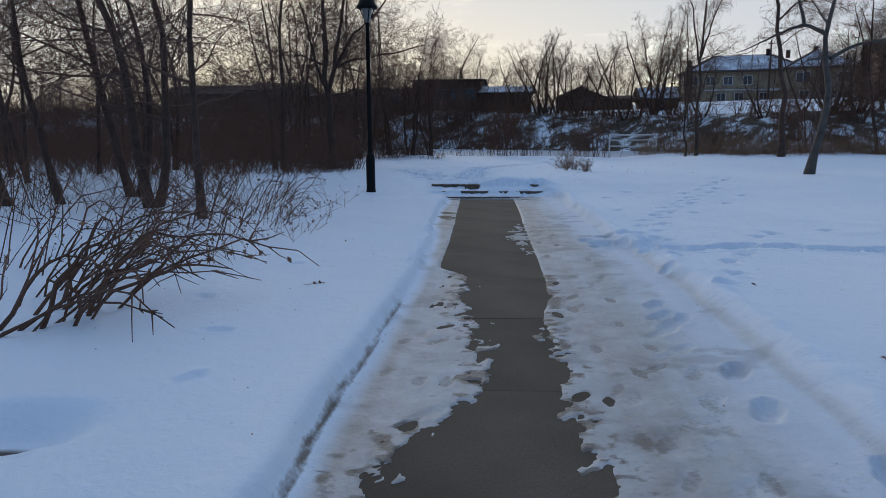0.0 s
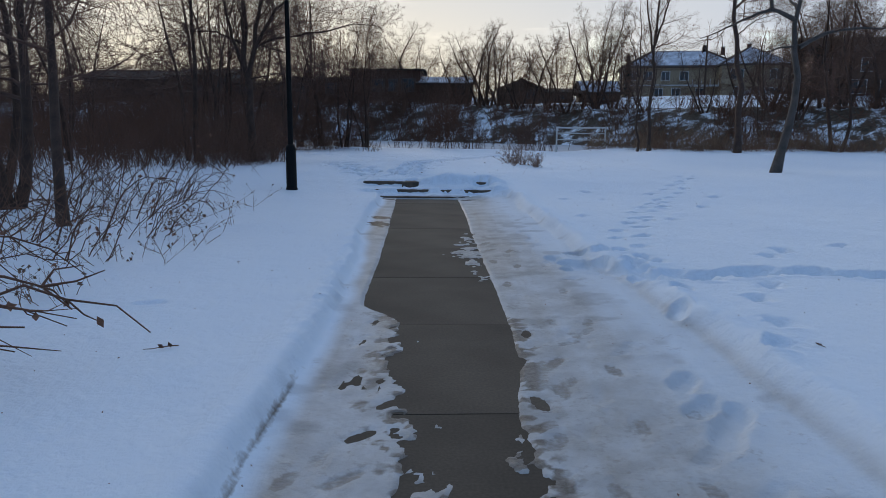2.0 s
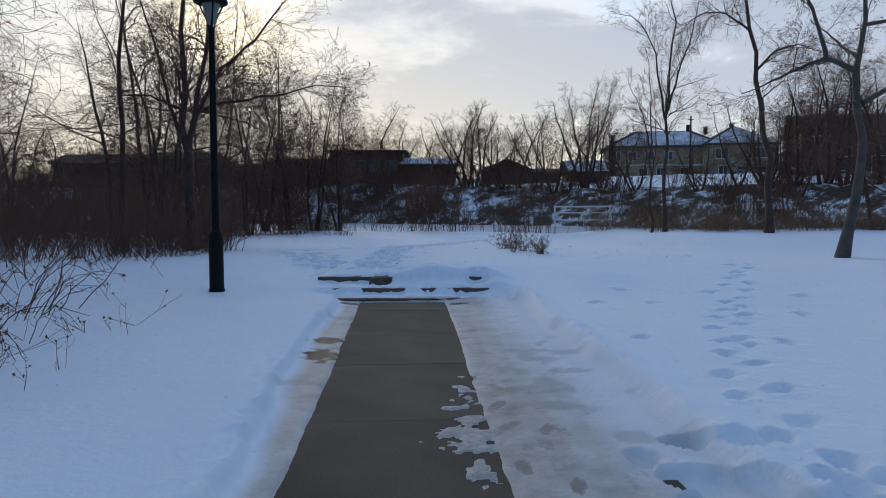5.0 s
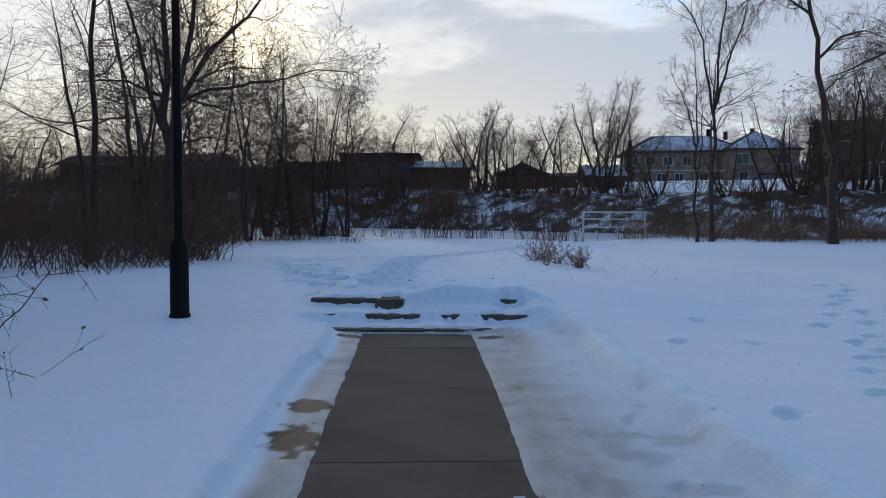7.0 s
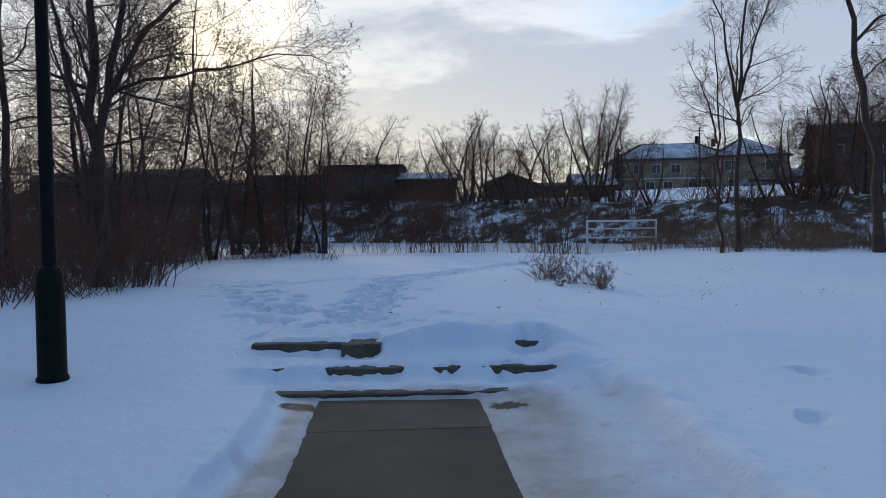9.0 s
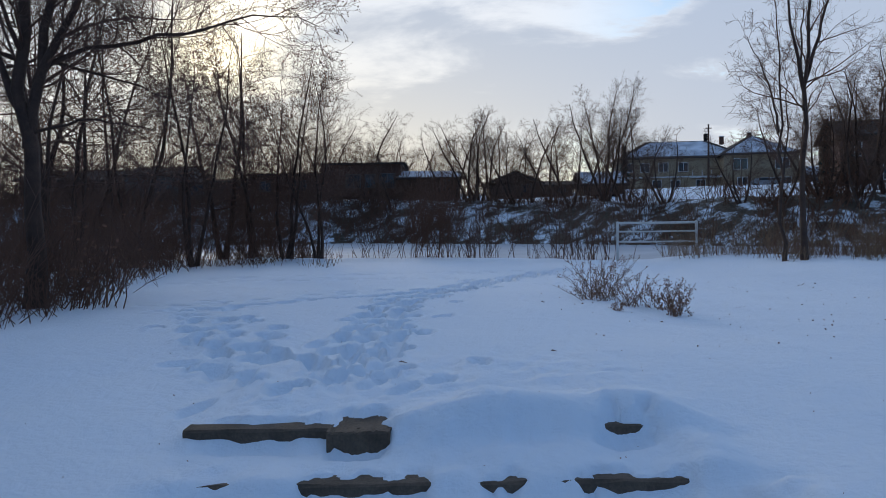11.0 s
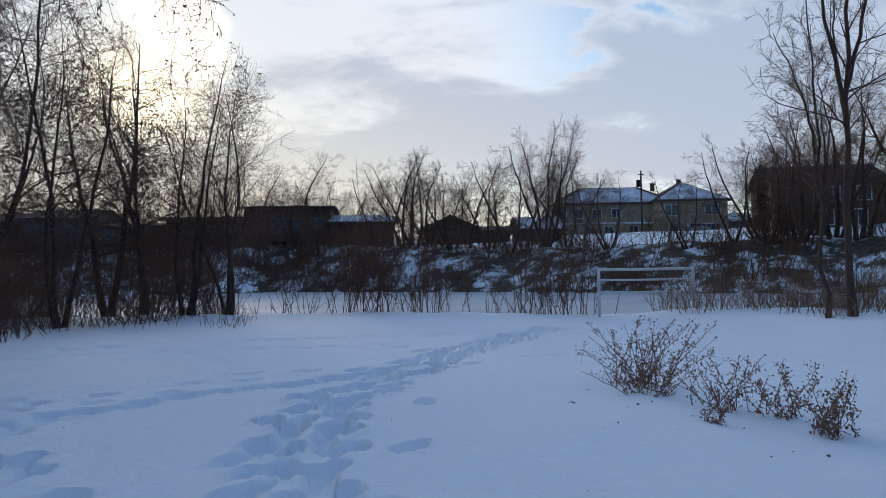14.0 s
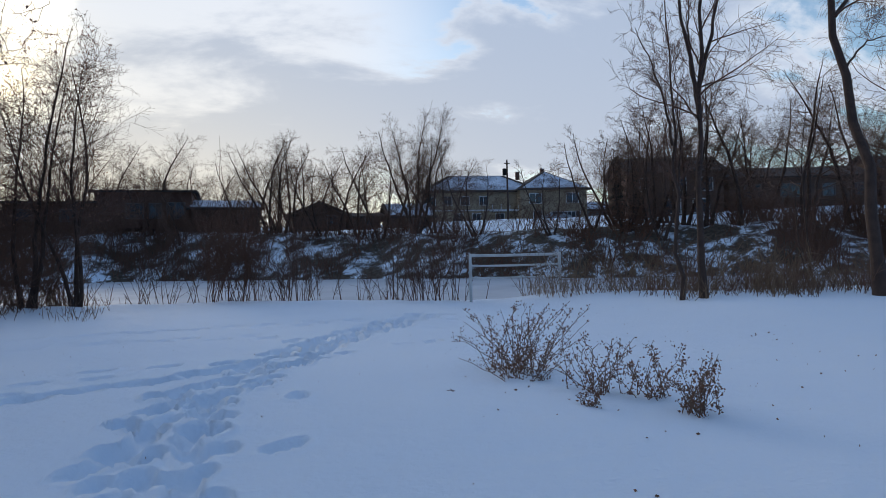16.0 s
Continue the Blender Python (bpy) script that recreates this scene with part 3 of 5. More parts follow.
        q = np.hypot(u / a, v / b) + 0.18 * fbm(dx / 0.07 + px * 9, dy / 0.07, 2, 111)
        wet_and_shade[i0:i1, j0:j1] = np.maximum(wet_and_shade[i0:i1, j0:j1], (0.26 + 0.40 * (abs(px * 13.7 + py * 7.1) % 1.0)) * packed[i0:i1, j0:j1] * smooth(1.1, 0.75, q))
        sunk[i0:i1, j0:j1] = np.maximum(sunk[i0:i1, j0:j1], (depth * (1 - packed[i0:i1, j0:j1]) + min(depth, 0.02) * 0.18 * packed[i0:i1, j0:j1]) * smooth(1.25, 0.62, q))
        rims[i0:i1, j0:j1] = np.maximum(rims[i0:i1, j0:j1], depth * 0.25 * np.exp(-((q - 1.3) / 0.28) ** 2))
    z = z - sunk + np.where(sunk > 0.004, 0, rims) * (1 - 0.8 * packed)
    # a melted hollow beside the bush
    z -= 0.16 * smooth(0.55, 0.12, np.hypot(X + 1.60, (Y - 4.5) * 1.3))
    stain = np.maximum(stain, smooth(0.24, 0.12, np.hypot(X + 1.60, (Y - 4.45) * 2.0)) * 0.95)
    toe = far_toe(X)
    bank = smooth(-3.0, -0.5, Y - toe) * (1 - smooth(9.5, 13.5, Y - toe + 2 * fbm(X / 4, Y / 4, 2, 121)))
    cut = Y - toe + 1.8 * fbm(X / 4.0, X * 0 + 2, 3, 41) + 0.6 * fbm(X / 1.5, Y / 1.5, 2, 123)
    bank = bank + 1.3 * np.exp(-((cut - 0.1) / 0.8) ** 2)
    bank = bank * (1 + 0.7 * smooth(12, 30, X))
    e = river_edge(X)
    bank = np.maximum(bank, 0.6 * smooth(0.6, 1.6, Y - e) * (Y < e + 4))
    nx, ny = len(xs), len(ys)
    k = (np.arange(ny - 1)[:, None] * nx + np.arange(nx - 1)[None, :]).ravel()
    me = mesh_from("ground", np.stack((X, Y, z), -1).reshape(-1, 3), np.stack((k, k + 1, k + nx + 1, k + nx), -1))
    for nm, a in (("packed", packed), ("wet_and_shade", wet_and_shade), ("stain", stain), ("bank", bank)):
        at = me.attributes.new(nm, "FLOAT", "POINT")
        at.data.foreach_set("value", a.astype(np.float32).ravel())
    me.materials.append(SNOW)
    tagged(new("ground", me), "bluish white snow with footprints, trodden ice and a wooded far bank", "snow ground", kind="structure")
    return xs, ys, z


EXPOSED = [  # where the step timbers show: x from, x to, front edge, depth dug
    (-1.22, -0.46, 19.28, 0.05, 0.11), (-0.46, -0.12, 19.20, 0.065, 0.30), (1.12, 1.40, 19.28, 0.10, 0.03),
    (-0.50, 0.10, 18.72, 0.06, 0.05), (0.44, 0.54, 18.72, 0.055, 0.02), (0.87, 1.03, 18.72, 0.075, 0.03), (1.0, 1.42, 18.72, 0.05, 0.02),
]
GX, GY, GZ = build_ground()


def ground_z(x, y):
    j = int(np.clip(np.searchsorted(GX, x) - 1, 0, len(GX) - 2))
    i = int(np.clip(np.searchsorted(GY, y) - 1, 0, len(GY) - 2))
    fx, fy = (x - GX[j]) / (GX[j + 1] - GX[j]), (y - GY[i]) / (GY[i + 1] - GY[i])
    return float((GZ[i, j] * (1 - fx) + GZ[i, j + 1] * fx) * (1 - fy) + (GZ[i + 1, j] * (1 - fx) + GZ[i + 1, j + 1] * fx) * fy)


def ground_zs(x, y):
    j = np.clip(np.searchsorted(GX, x) - 1, 0, len(GX) - 2)
    i = np.clip(np.searchsorted(GY, y) - 1, 0, len(GY) - 2)
    fx, fy = (x - GX[j]) / (GX[j + 1] - GX[j]), (y - GY[i]) / (GY[i + 1] - GY[i])
    return (GZ[i, j] * (1 - fx) + GZ[i, j + 1] * fx) * (1 - fy) + (GZ[i + 1, j] * (1 - fx) + GZ[i + 1, j + 1] * fx) * fy


# frozen river, a snow-dusted sheet between the banks
bm = box(-420, 420, 28, 104, -0.35, -0.14)
tagged(part("frozen_river", bm, ICE, None), "pale frozen river under a thin snow cover", "river ice", kind="structure")


# ---------------- concrete path ----------------
path = empty("concrete_path", 0.5, 18.2, 0)
tagged(path, "damp grey concrete path of square slabs, edges under ice", "path", kind="structure")
SLAB, SLAB_W, GAP = 1.69, 2.30, 0.003
slab_bm = box(-SLAB_W / 2, SLAB_W / 2, 0, SLAB - GAP, -0.12, 0, 0.0015)
slab_mesh = bpy.data.meshes.new("slab")
slab_bm.to_mesh(slab_mesh)
slab_bm.free()
slab_mesh.materials.append(CONCRETE)
SKEW = math.degrees(math.atan(0.055))
for k in range(-1, 8):
    y0 = 5.57 + SLAB * k
    s = new("slab", slab_mesh)
    s.parent = path
    s.matrix_parent_inverse = path.matrix_world.inverted()
    s.matrix_basis = pose(0.36 + 0.055 * (18.2 - y0), y0 + GAP / 2, 0.0015 * (k % 2), 0, 0, SKEW)
end_bm = box(-SLAB_W / 2, SLAB_W / 2, 0, 0.80, -0.12, 0, 0.0015)
e = part("slab", end_bm, CONCRETE, path)
e.matrix_parent_inverse = path.matrix_world.inverted()
e.matrix_basis = pose(0.40, 17.41, 0, 0, 0, SKEW)
bed = part("joint_bed", box(-SLAB_W / 2 + 0.02, SLAB_W / 2 - 0.02, 0, 14.2, -0.11, -0.003), JOINT, path)
bed.matrix_parent_inverse = path.matrix_world.inverted()
bed.matrix_basis = pose(0.36 + 0.055 * 14.2, 4.0, 0, 0, 0, SKEW)

# ---------------- steps of timber ----------------
steps = empty("timber_steps", 0.25, 19.2, 0)
tagged(steps, "weathered brown timber steps half buried in snow", "steps", kind="structure")


def beam(x0, x1, yf, depth, z0, z1, seed):
    r = np.random.default_rng(seed)
    n = 24
    xs = np.linspace(x0, x1, n)
    prof = [(yf, z0), (yf, z1 - 0.012), (yf + 0.012, z1), (yf + depth - 0.012, z1), (yf + depth, z1 - 0.012), (yf + depth, z0)]
    v, f = [], []
    for i, x in enumerate(xs):
        for y, z in prof:
            v.append((x, y + r.normal() * 0.003, z + r.normal() * 0.003))
    m = len(prof)
    for i in range(n - 1):
        for j in range(m):
            a, b = i * m + j, i * m + (j + 1) % m
            f.append((a, b, b + m, a + m))
    me = bpy.data.meshes.new("beam")
    me.from_pydata(v, [], f + [tuple(range(m))[::-1], tuple((n - 1) * m + j for j in range(m))])
    ob = part("timber", me, TIMBER, steps)
    ob.matrix_parent_inverse = steps.matrix_world.inverted()


beam(-0.86, 0.98, 18.235, 0.13, -0.1, 0.052, 1)
beam(-1.30, 1.62, 18.72, 0.15, -0.05, 0.150, 2)
beam(-1.30, 1.62, 19.28, 0.15, 0.05, 0.275, 3)
beam(-0.46, -0.10, 19.20, 0.50, 0.02, 0.275, 4)


# ---------------- street lamp ----------------
def park_lamp(x, y):
    z = ground_z(x, y) - 0.02
    lamp = empty("park_lamp", x, y, z)
    tagged(lamp, "black metal park lamp on a thick base in snow", "street lamp")
    part("base", lathe([(0.0, 0), (0.122, 0), (0.122, 0.04), (0.108, 0.06), (0.106, 0.78), (0.100, 0.86), (0.088, 0.90), (0.062, 0.93), (0.0, 0.93)], 12), METAL, lamp)
    part("pole", lathe([(0.056, 0.9), (0.054, 1.4), (0.048, 3.0), (0.042, 3.82), (0.052, 3.84), (0.052, 3.90), (0.0, 3.91)], 14), METAL, lamp)
    part("band", lathe([(0.057, 1.72), (0.062, 1.725), (0.062, 1.765), (0.057, 1.77)], 14), METAL, lamp)
    for k in range(4):
        a = k * math.pi / 2 + 0.5
        t = Tubes()
        t.tube([(0.03 * math.cos(a), 0.03 * math.sin(a), 3.85), (0.07 * math.cos(a), 0.07 * math.sin(a), 4.0), (0.165 * math.cos(a), 0.165 * math.sin(a), 4.2), (0.19 * math.cos(a), 0.19 * math.sin(a), 4.24)], [0.013] * 4, 6)
        part("bracket", t.mesh("bracket"), METAL, lamp)
    part("diffuser", lathe([(0.0, 3.93), (0.055, 3.93), (0.085, 4.03), (0.125, 4.2), (0.13, 4.24), (0.0, 4.25)], 14), LAMPGLASS, lamp, "grey frosted glass diffuser")
    part("hood", lathe([(0.0, 4.225), (0.22, 4.225), (0.245, 4.235), (0.245, 4.27), (0.20, 4.34), (0.165, 4.45), (0.09, 4.55), (0.05, 4.58), (0.03, 4.62), (0.0, 4.64)], 18), METAL, lamp)


park_lamp(-2.65, 18.38)


# ---------------- white rail at the water ----------------
def water_rail():
    z0 = min(ground_z(4.8, 33.7), ground_z(6.7, 33.34)) - 0.05
    rail = empty("white_rail", 5.75, 33.5, z0)
    tagged(rail, "white painted steel rail frame standing on the bank", "rail")
    a, b = Vector((4.79 - 5.75, 0.19, 0)), Vector((6.70 - 5.75, -0.16, 0))
    top = 1.45 - z0
    for p in (a, b):
        part("post", lathe([(0.0, 0), (0.034, 0), (0.034, top), (0.028, top + 0.02), (0.0, top + 0.025)], 10, p.x, p.y), RAILPAINT, rail)
    for h in (top - 0.02, top - 0.24, top - 0.50):
        t = Tubes()
        t.tube([a + Vector((0, 0, h)), (a + b) / 2 + Vector((0, 0, h - 0.006)), b + Vector((0, 0, h))], [0.03 if h > top - 0.1 else 0.022] * 3, 8)
        part("bar", t.mesh("bar"), RAILPAINT, rail)


water_rail()


# ---------------- trees ----------------
def grow(seed, height, r0, stems, n1=16, n2=8, n3=5, spread=1.0, droop=0.0, low=0.25, pods=0.0, thick=1.0, wob=1.0, podsize=0.014, rise=0.05, spines=()):
    """Meshes of a bare tree: trunk, crown and dry seed clusters. stems: (dx, dy, lean x, lean y, share of the height)."""
    r = np.random.default_rng(seed)
    segs, sides = (12, 6, 4, 2), (8, 4, 3, 3)
    store = [([], []) for _ in range(4)]
    tips = []

    def branch(level, p, d, length, rad):
        n = segs[level]
        pts, dirs = np.empty((n + 1, 3)), np.empty((n + 1, 3))
        pts[0], dirs[0] = p, d
        w = (0.085, 0.19, 0.25, 0.3)[level] * wob
        kick = r.normal(size=(n, 3)) * w
        kick[:, 2] += (0.05, rise, 0.03 - droop * 0.12, -droop * 0.2)[level]
        for i in range(n):
            d = d + kick[i]
            d = d / math.sqrt(d[0] * d[0] + d[1] * d[1] + d[2] * d[2])
            p = p + d * (length / n)
            pts[i + 1], dirs[i + 1] = p, d
        rads = np.maximum(0.0022 * thick, rad * (1 - 0.88 * np.arange(n + 1) / n))
        if level == 0:
            rads[0] *= 1.28
        store[level][0].append(pts)
        store[level][1].append(rads)
        if level == 3:
            if pods and r.random() < pods:
                tips.append(pts[1:])
            return
        count = (n1, n2, n3)[level]
        if level:
            count = max(2, int(count * min(1.3, 0.35 + length / (height * 0.28 if level == 1 else height * 0.12))))
        u = r.random((count, 6))
        for c in range(count):
            s = low + (1 - low) * (c + u[c, 0]) / count if level == 0 else 0.15 + 0.85 * (c + u[c, 0]) / count
            k = min(n, s * n)
            i = min(n - 1, int(k))
            q = pts[i] + (pts[i + 1] - pts[i]) * (k - i)
            base, rv = dirs[i], r.normal(size=3)
            side = np.array((base[1] * rv[2] - base[2] * rv[1], base[2] * rv[0] - base[0] * rv[2], base[0] * rv[1] - base[1] * rv[0]))
            side /= math.sqrt(side @ side) + 1e-9
            ang = radians(28 + 36 * u[c, 1]) * (spread if level == 0 else 1.0)
            nd = base * math.cos(ang) + side * math.sin(ang)
            if level == 0:
                ln = height * 0.42 * (1.12 - 0.75 * s) * (0.6 + 0.6 * u[c, 2])
            else:
                ln = length * (0.62 - 0.32 * s) * (0.6 + 0.65 * u[c, 2])
            rr = rads[i] * (0.5 if level == 0 else 0.6) * (0.6 + 0.4 * u[c, 3])
            branch(level + 1, q, nd, ln, max(0.003 * thick, min(rr, ln * 0.017)))

    for line, ra, rb, per_metre, bare in spines:
        line = np.array(line, float)
        seg = np.concatenate(([0], np.cumsum(np.linalg.norm(np.diff(line, axis=0), axis=1))))
        at = np.linspace(0, seg[-1], 13)
        pts = np.stack([np.interp(at, seg, line[:, i]) for i in range(3)], -1)
        pts[1:-1] = 0.25 * pts[:-2] + 0.5 * pts[1:-1] + 0.25 * pts[2:]
        pts[1:] += r.normal(size=(12, 3)) * 0.006 * seg[-1]
        rads = ra + (rb - ra) * np.linspace(0, 1, 13) ** 0.8
        if line[0][2] <= 0:
            rads[0] *= 1.3
        store[0][0].append(pts)
        store[0][1].append(rads)
        for c in range(int(per_metre * seg[-1] * (1 - bare))):
            s = bare + (1 - bare) * r.random()
            i = min(11, int(s * 12))
            q = pts[i] + (pts[i + 1] - pts[i]) * (s * 12 - i)
            d = pts[i + 1] - pts[i]
            d = d / np.linalg.norm(d)
            e = np.cross(d, r.normal(size=3))
            e /= np.linalg.norm(e) + 1e-9
            ang = radians(r.uniform(30, 75)) * spread
            ln = height * 0.26 * (1.1 - 0.6 * s) * r.uniform(0.5, 1.15)
            branch(1, q, d * math.cos(ang) + e * math.sin(ang), ln, max(0.004, min(rads[i] * 0.45, ln * 0.014)))
    for dx, dy, lx, ly, share in stems:
        d = np.array((lx, ly, 1.0))
        branch(0, np.array((dx, dy, -0.08)), d / np.linalg.norm(d), height * share, r0 * (0.55 + 0.45 * share))
    trunk, crown, pod = Tubes(), Tubes(), Tubes()
    trunk.many(*store[0], sides[0])
    for lv in (1, 2, 3):
        crown.many(*store[lv], sides[lv])
    for pts in tips:
        for q in pts:
            if r.random() < 0.55:
                pod.leaf(q + r.normal(size=3) * 0.01, podsize * (0.7 + 0.7 * r.random()), r)
    return trunk.mesh("trunk"), crown.mesh("crown"), (pod.mesh("pods") if pod.n else None)


def plant(meshes, x, y, label, trunk_mat=BARK, twig_mat=TWIG, rz=0.0, scale=1.0, name="bare_tree", category="tree", group="", z=None, pod_mat=None):
    t = empty(name, x, y, ground_z(x, y) - 0.04 if z is None else z, rz)
    tagged(t, label, category, group)
    part("trunk", meshes[0], trunk_mat, t)
    tagged(part("crown", meshes[1], twig_mat, t), kind="stuff")
    if meshes[2]:
        tagged(part("seed_mass", meshes[2], pod_mat or POD, t), kind="stuff")
    t.scale = (scale,) * 3
    return t


def again(ob, x, y, rz, scale, z=None):
    c = copy_thing(ob, pose(0, 0, 0))
    c.matrix_basis = Matrix.LocRotScale((x, y, ground_z(x, y) - 0.04 if z is None else z), Euler((0, 0, radians(rz))), (scale,) * 3)
    return c


# open ground, right of the path
plant(grow(101, 6.4, 0.125, [], 17, 9, 7, 1.1, 0.55, 0.36, 0.4, podsize=0.018, spines=[
    ([(0, 0, -0.08), (0.30, 0, 1.7), (0.33, 0, 3.1), (0.17, 0, 3.8), (0.42, 0.1, 5.0), (0.55, 0.1, 6.2), (0.5, 0, 7.2)], 0.125, 0.012, 2.6, 0.5),
    ([(0.17, 0, 3.75), (-0.35, 0.1, 4.05), (-0.9, 0, 3.8), (-1.5, -0.1, 3.55), (-2.1, -0.1, 3.3)], 0.065, 0.008, 4.5, 0.2),
    ([(-0.35, 0.1, 4.02), (-0.55, 0.2, 4.9), (-0.85, 0.2, 5.6), (-1.1, 0.3, 6.4)], 0.05, 0.01, 4, 0.15),
    ([(0.34, 0, 3.1), (0.95, 0.1, 3.48), (1.6, 0.1, 3.55), (2.6, 0.2, 3.6), (3.4, 0.2, 3.5)], 0.06, 0.008, 4, 0.25),
    ([(0.37, 0.05, 4.65), (1.0, 0, 4.75), (1.6, 0.1, 5.0), (2.5, 0.2, 5.0)], 0.045, 0.008, 4, 0.2),
    ([(0.3, 0, 3.15), (-0.3, -0.2, 3.05), (-1.0, -0.3, 2.55)], 0.028, 0.006, 4, 0.2),
    ([(0.2, 0, 4.0), (0.3, 0.9, 4.5), (0.1, 1.7, 5.2)], 0.04, 0.008, 4, 0.2)]),
    8.73, 22.1, "dark bare tree with wide level limbs over the snow", BARK_GREY)
# along the near bank
plant(grow(102, 6.6, 0.085, [], 24, 9, 7, 0.72, 0.0, 0.22, 0.06, spines=[
    ([(0, 0, -0.08), (-0.02, 0, 1.8), (-0.04, 0, 3.6), (0.08, 0, 5.3), (0.2, 0, 7.2), (0.25, 0.1, 8.4)], 0.068, 0.008, 3.6, 0.3),
    ([(-0.04, 0, 3.4), (-0.2, 0.1, 4.6), (-0.45, 0.1, 5.9), (-1.0, 0.1, 6.5), (-1.7, 0.1, 6.6)], 0.04, 0.005, 3.5, 0.2),
    ([(-0.03, 0, 3.5), (0.35, 0, 4.7), (0.75, 0.1, 6.0), (1.0, 0.1, 7.2)], 0.04, 0.006, 3.5, 0.2),
    ([(-0.03, 0, 3.0), (0.1, 0.4, 4.2), (0.35, 0.7, 5.6)], 0.035, 0.006, 3.5, 0.2)]),
    7.45, 29.4, "slender bare tree beside dry reeds on the bank")
plant(grow(103, 4.8, 0.055, [], 15, 9, 7, 0.75, 0.0, 0.25, 0.05, spines=[
    ([(0, 0, -0.08), (-0.06, 0, 1.4), (-0.1, 0, 2.7), (-0.02, 0.1, 4.2), (-0.25, 0.1, 5.6)], 0.042, 0.006, 5, 0.3),
    ([(-0.1, 0, 2.6), (-0.3, 0, 3.6), (-0.75, 0, 4.5)], 0.028, 0.005, 5, 0.15),
    ([(-0.05, 0, 1.4), (0.15, 0.1, 2.6), (0.1, 0.2, 4.0)], 0.025, 0.005, 5, 0.2)]),
    7.08, 29.5, "thin bare tree beside a taller one")
plant(grow(104, 7.0, 0.13, [], 15, 9, 8, 0.9, 1.5, 0.40, 0.12, spines=[
    ([(0, 0, -0.08), (0.0, 0.15, 1.3), (-0.02, 0.3, 2.4), (-0.08, 0.5, 4.0), (-0.17, 0.65, 4.9), (-0.34, 0.8, 6.0), (-0.65, 1.0, 7.5), (-1.0, 1.1, 9.0)], 0.12, 0.025, 1.6, 0.5),
    ([(-0.34, 0.8, 6.0), (-1.1, 0.9, 6.6), (-1.9, 0.9, 6.5), (-2.5, 0.9, 5.9)], 0.04, 0.006, 7, 0.1),
    ([(-0.17, 0.65, 4.85), (0.4, 0.8, 5.4), (1.2, 1.1, 5.7), (2.1, 1.1, 5.4)], 0.045, 0.008, 6, 0.1),
    ([(-0.08, 0.5, 3.95), (0.6, 0.7, 4.5), (1.4, 0.8, 4.7)], 0.022, 0.006, 6, 0.1),
    ([(-0.55, 0.93, 7.0), (-0.2, 0.9, 7.8), (0.3, 0.8, 8.4)], 0.04, 0.01, 5, 0.1)]),
    10.2, 28.5, "dark leaning tree with hanging twigs on the bank")
plant(grow(105, 6.2, 0.055, [(0, 0, 0.02, 0, 1.0), (0.08, 0, 0.22, 0.03, 0.9), (-0.06, 0, -0.22, 0, 0.8), (0, 0.1, 0.1, 0.2, 0.7)], 18, 8, 6, 0.65, 0.0, 0.25), -3.55, 37.4, "young many-stemmed bare tree at the bank")
twiggy = plant(grow(108, 6.6, 0.06, [(0, 0, 0.03, 0, 1.0), (0.12, 0.05, 0.2, 0.03, 0.85), (-0.1, 0, -0.16, 0.02, 0.9)], 13, 7, 6, 1.2, 0.25, 0.2, 0.6, podsize=0.026, thick=1.5), -4.5, 37.2,
               "bare tree with a haze of twigs and red leaves", group="thicket trees", pod_mat=DRYLEAF)
again(twiggy, -5.7, 37.9, 130, 1.1)
again(twiggy, -6.6, 35.0, 250, 1.05)
again(twiggy, -8.4, 31.8, 40, 1.15)
# the group behind the lamp
plant(grow(106, 7.6, 0.13, [], 20, 9, 8, 1.0, 0.3, 0.24, 0.45, podsize=0.016, spines=[
    ([(0, 0, -0.08), (0, 0, 1.2), (-0.02, 0, 2.2), (-0.12, 0.1, 3.77), (-0.10, 0.2, 5.3), (-0.2, 0.3, 7.4), (-0.3, 0.3, 9.2)], 0.135, 0.012, 3.2, 0.26),
    ([(-0.02, 0, 2.2), (0.27, 0, 3.7), (0.57, 0, 5.3), (0.8, 0.1, 7.0), (1.0, 0.1, 8.6)], 0.085, 0.01, 3.6, 0.12),
    ([(0.12, 0, 3.1), (0.8, -0.1, 4.3), (1.35, -0.2, 4.7), (1.9, -0.2, 5.3), (2.4, -0.2, 5.9), (3.0, -0.3, 6.2)], 0.065, 0.008, 7, 0.12),
    ([(0.2, 0, 3.3), (0.96, 0.1, 3.62), (1.96, 0.1, 3.7), (2.9, 0, 3.92), (3.65, 0, 4.05), (3.95, 0, 3.8)], 0.042, 0.005, 7.5, 0.2),
    ([(-0.05, 0, 2.6), (-0.46, 0, 3.6), (-0.73, 0.1, 4.9), (-1.3, 0.1, 6.5)], 0.06, 0.01, 4, 0.15),
    ([(0, 0, 2.4), (0.96, -0.2, 2.6), (1.8, -0.3, 2.4)], 0.028, 0.005, 4.5, 0.15),
    ([(0.2, 0, 3.4), (1.1, 0.3, 3.2), (2.0, 0.5, 2.85)], 0.028, 0.005, 4.5, 0.15),
    ([(-0.1, 0.1, 3.4), (-1.0, 0.1, 3.8), (-2.1, 0, 3.7)], 0.04, 0.006, 4.5, 0.15),
    ([(-0.1, 0.1, 3.5), (0.1, -0.9, 4.2), (0.4, -1.7, 4.5)], 0.04, 0.006, 4, 0.15)]),
    -5.35, 25.0, "many-stemmed bare alder with small dry cones", pod_mat=POD)
plant(grow(107, 9.4, 0.08, [(0, 0, -0.03, 0.0, 1.0), (-0.35, 0.2, -0.15, 0.1, 0.7)], 14, 7, 6, 1.45, 0.35, 0.25, 0.4, rise=0.02, thick=1.2), -7.1, 25.4, "dark bare alder with dense twigs and cones", pod_mat=POD)
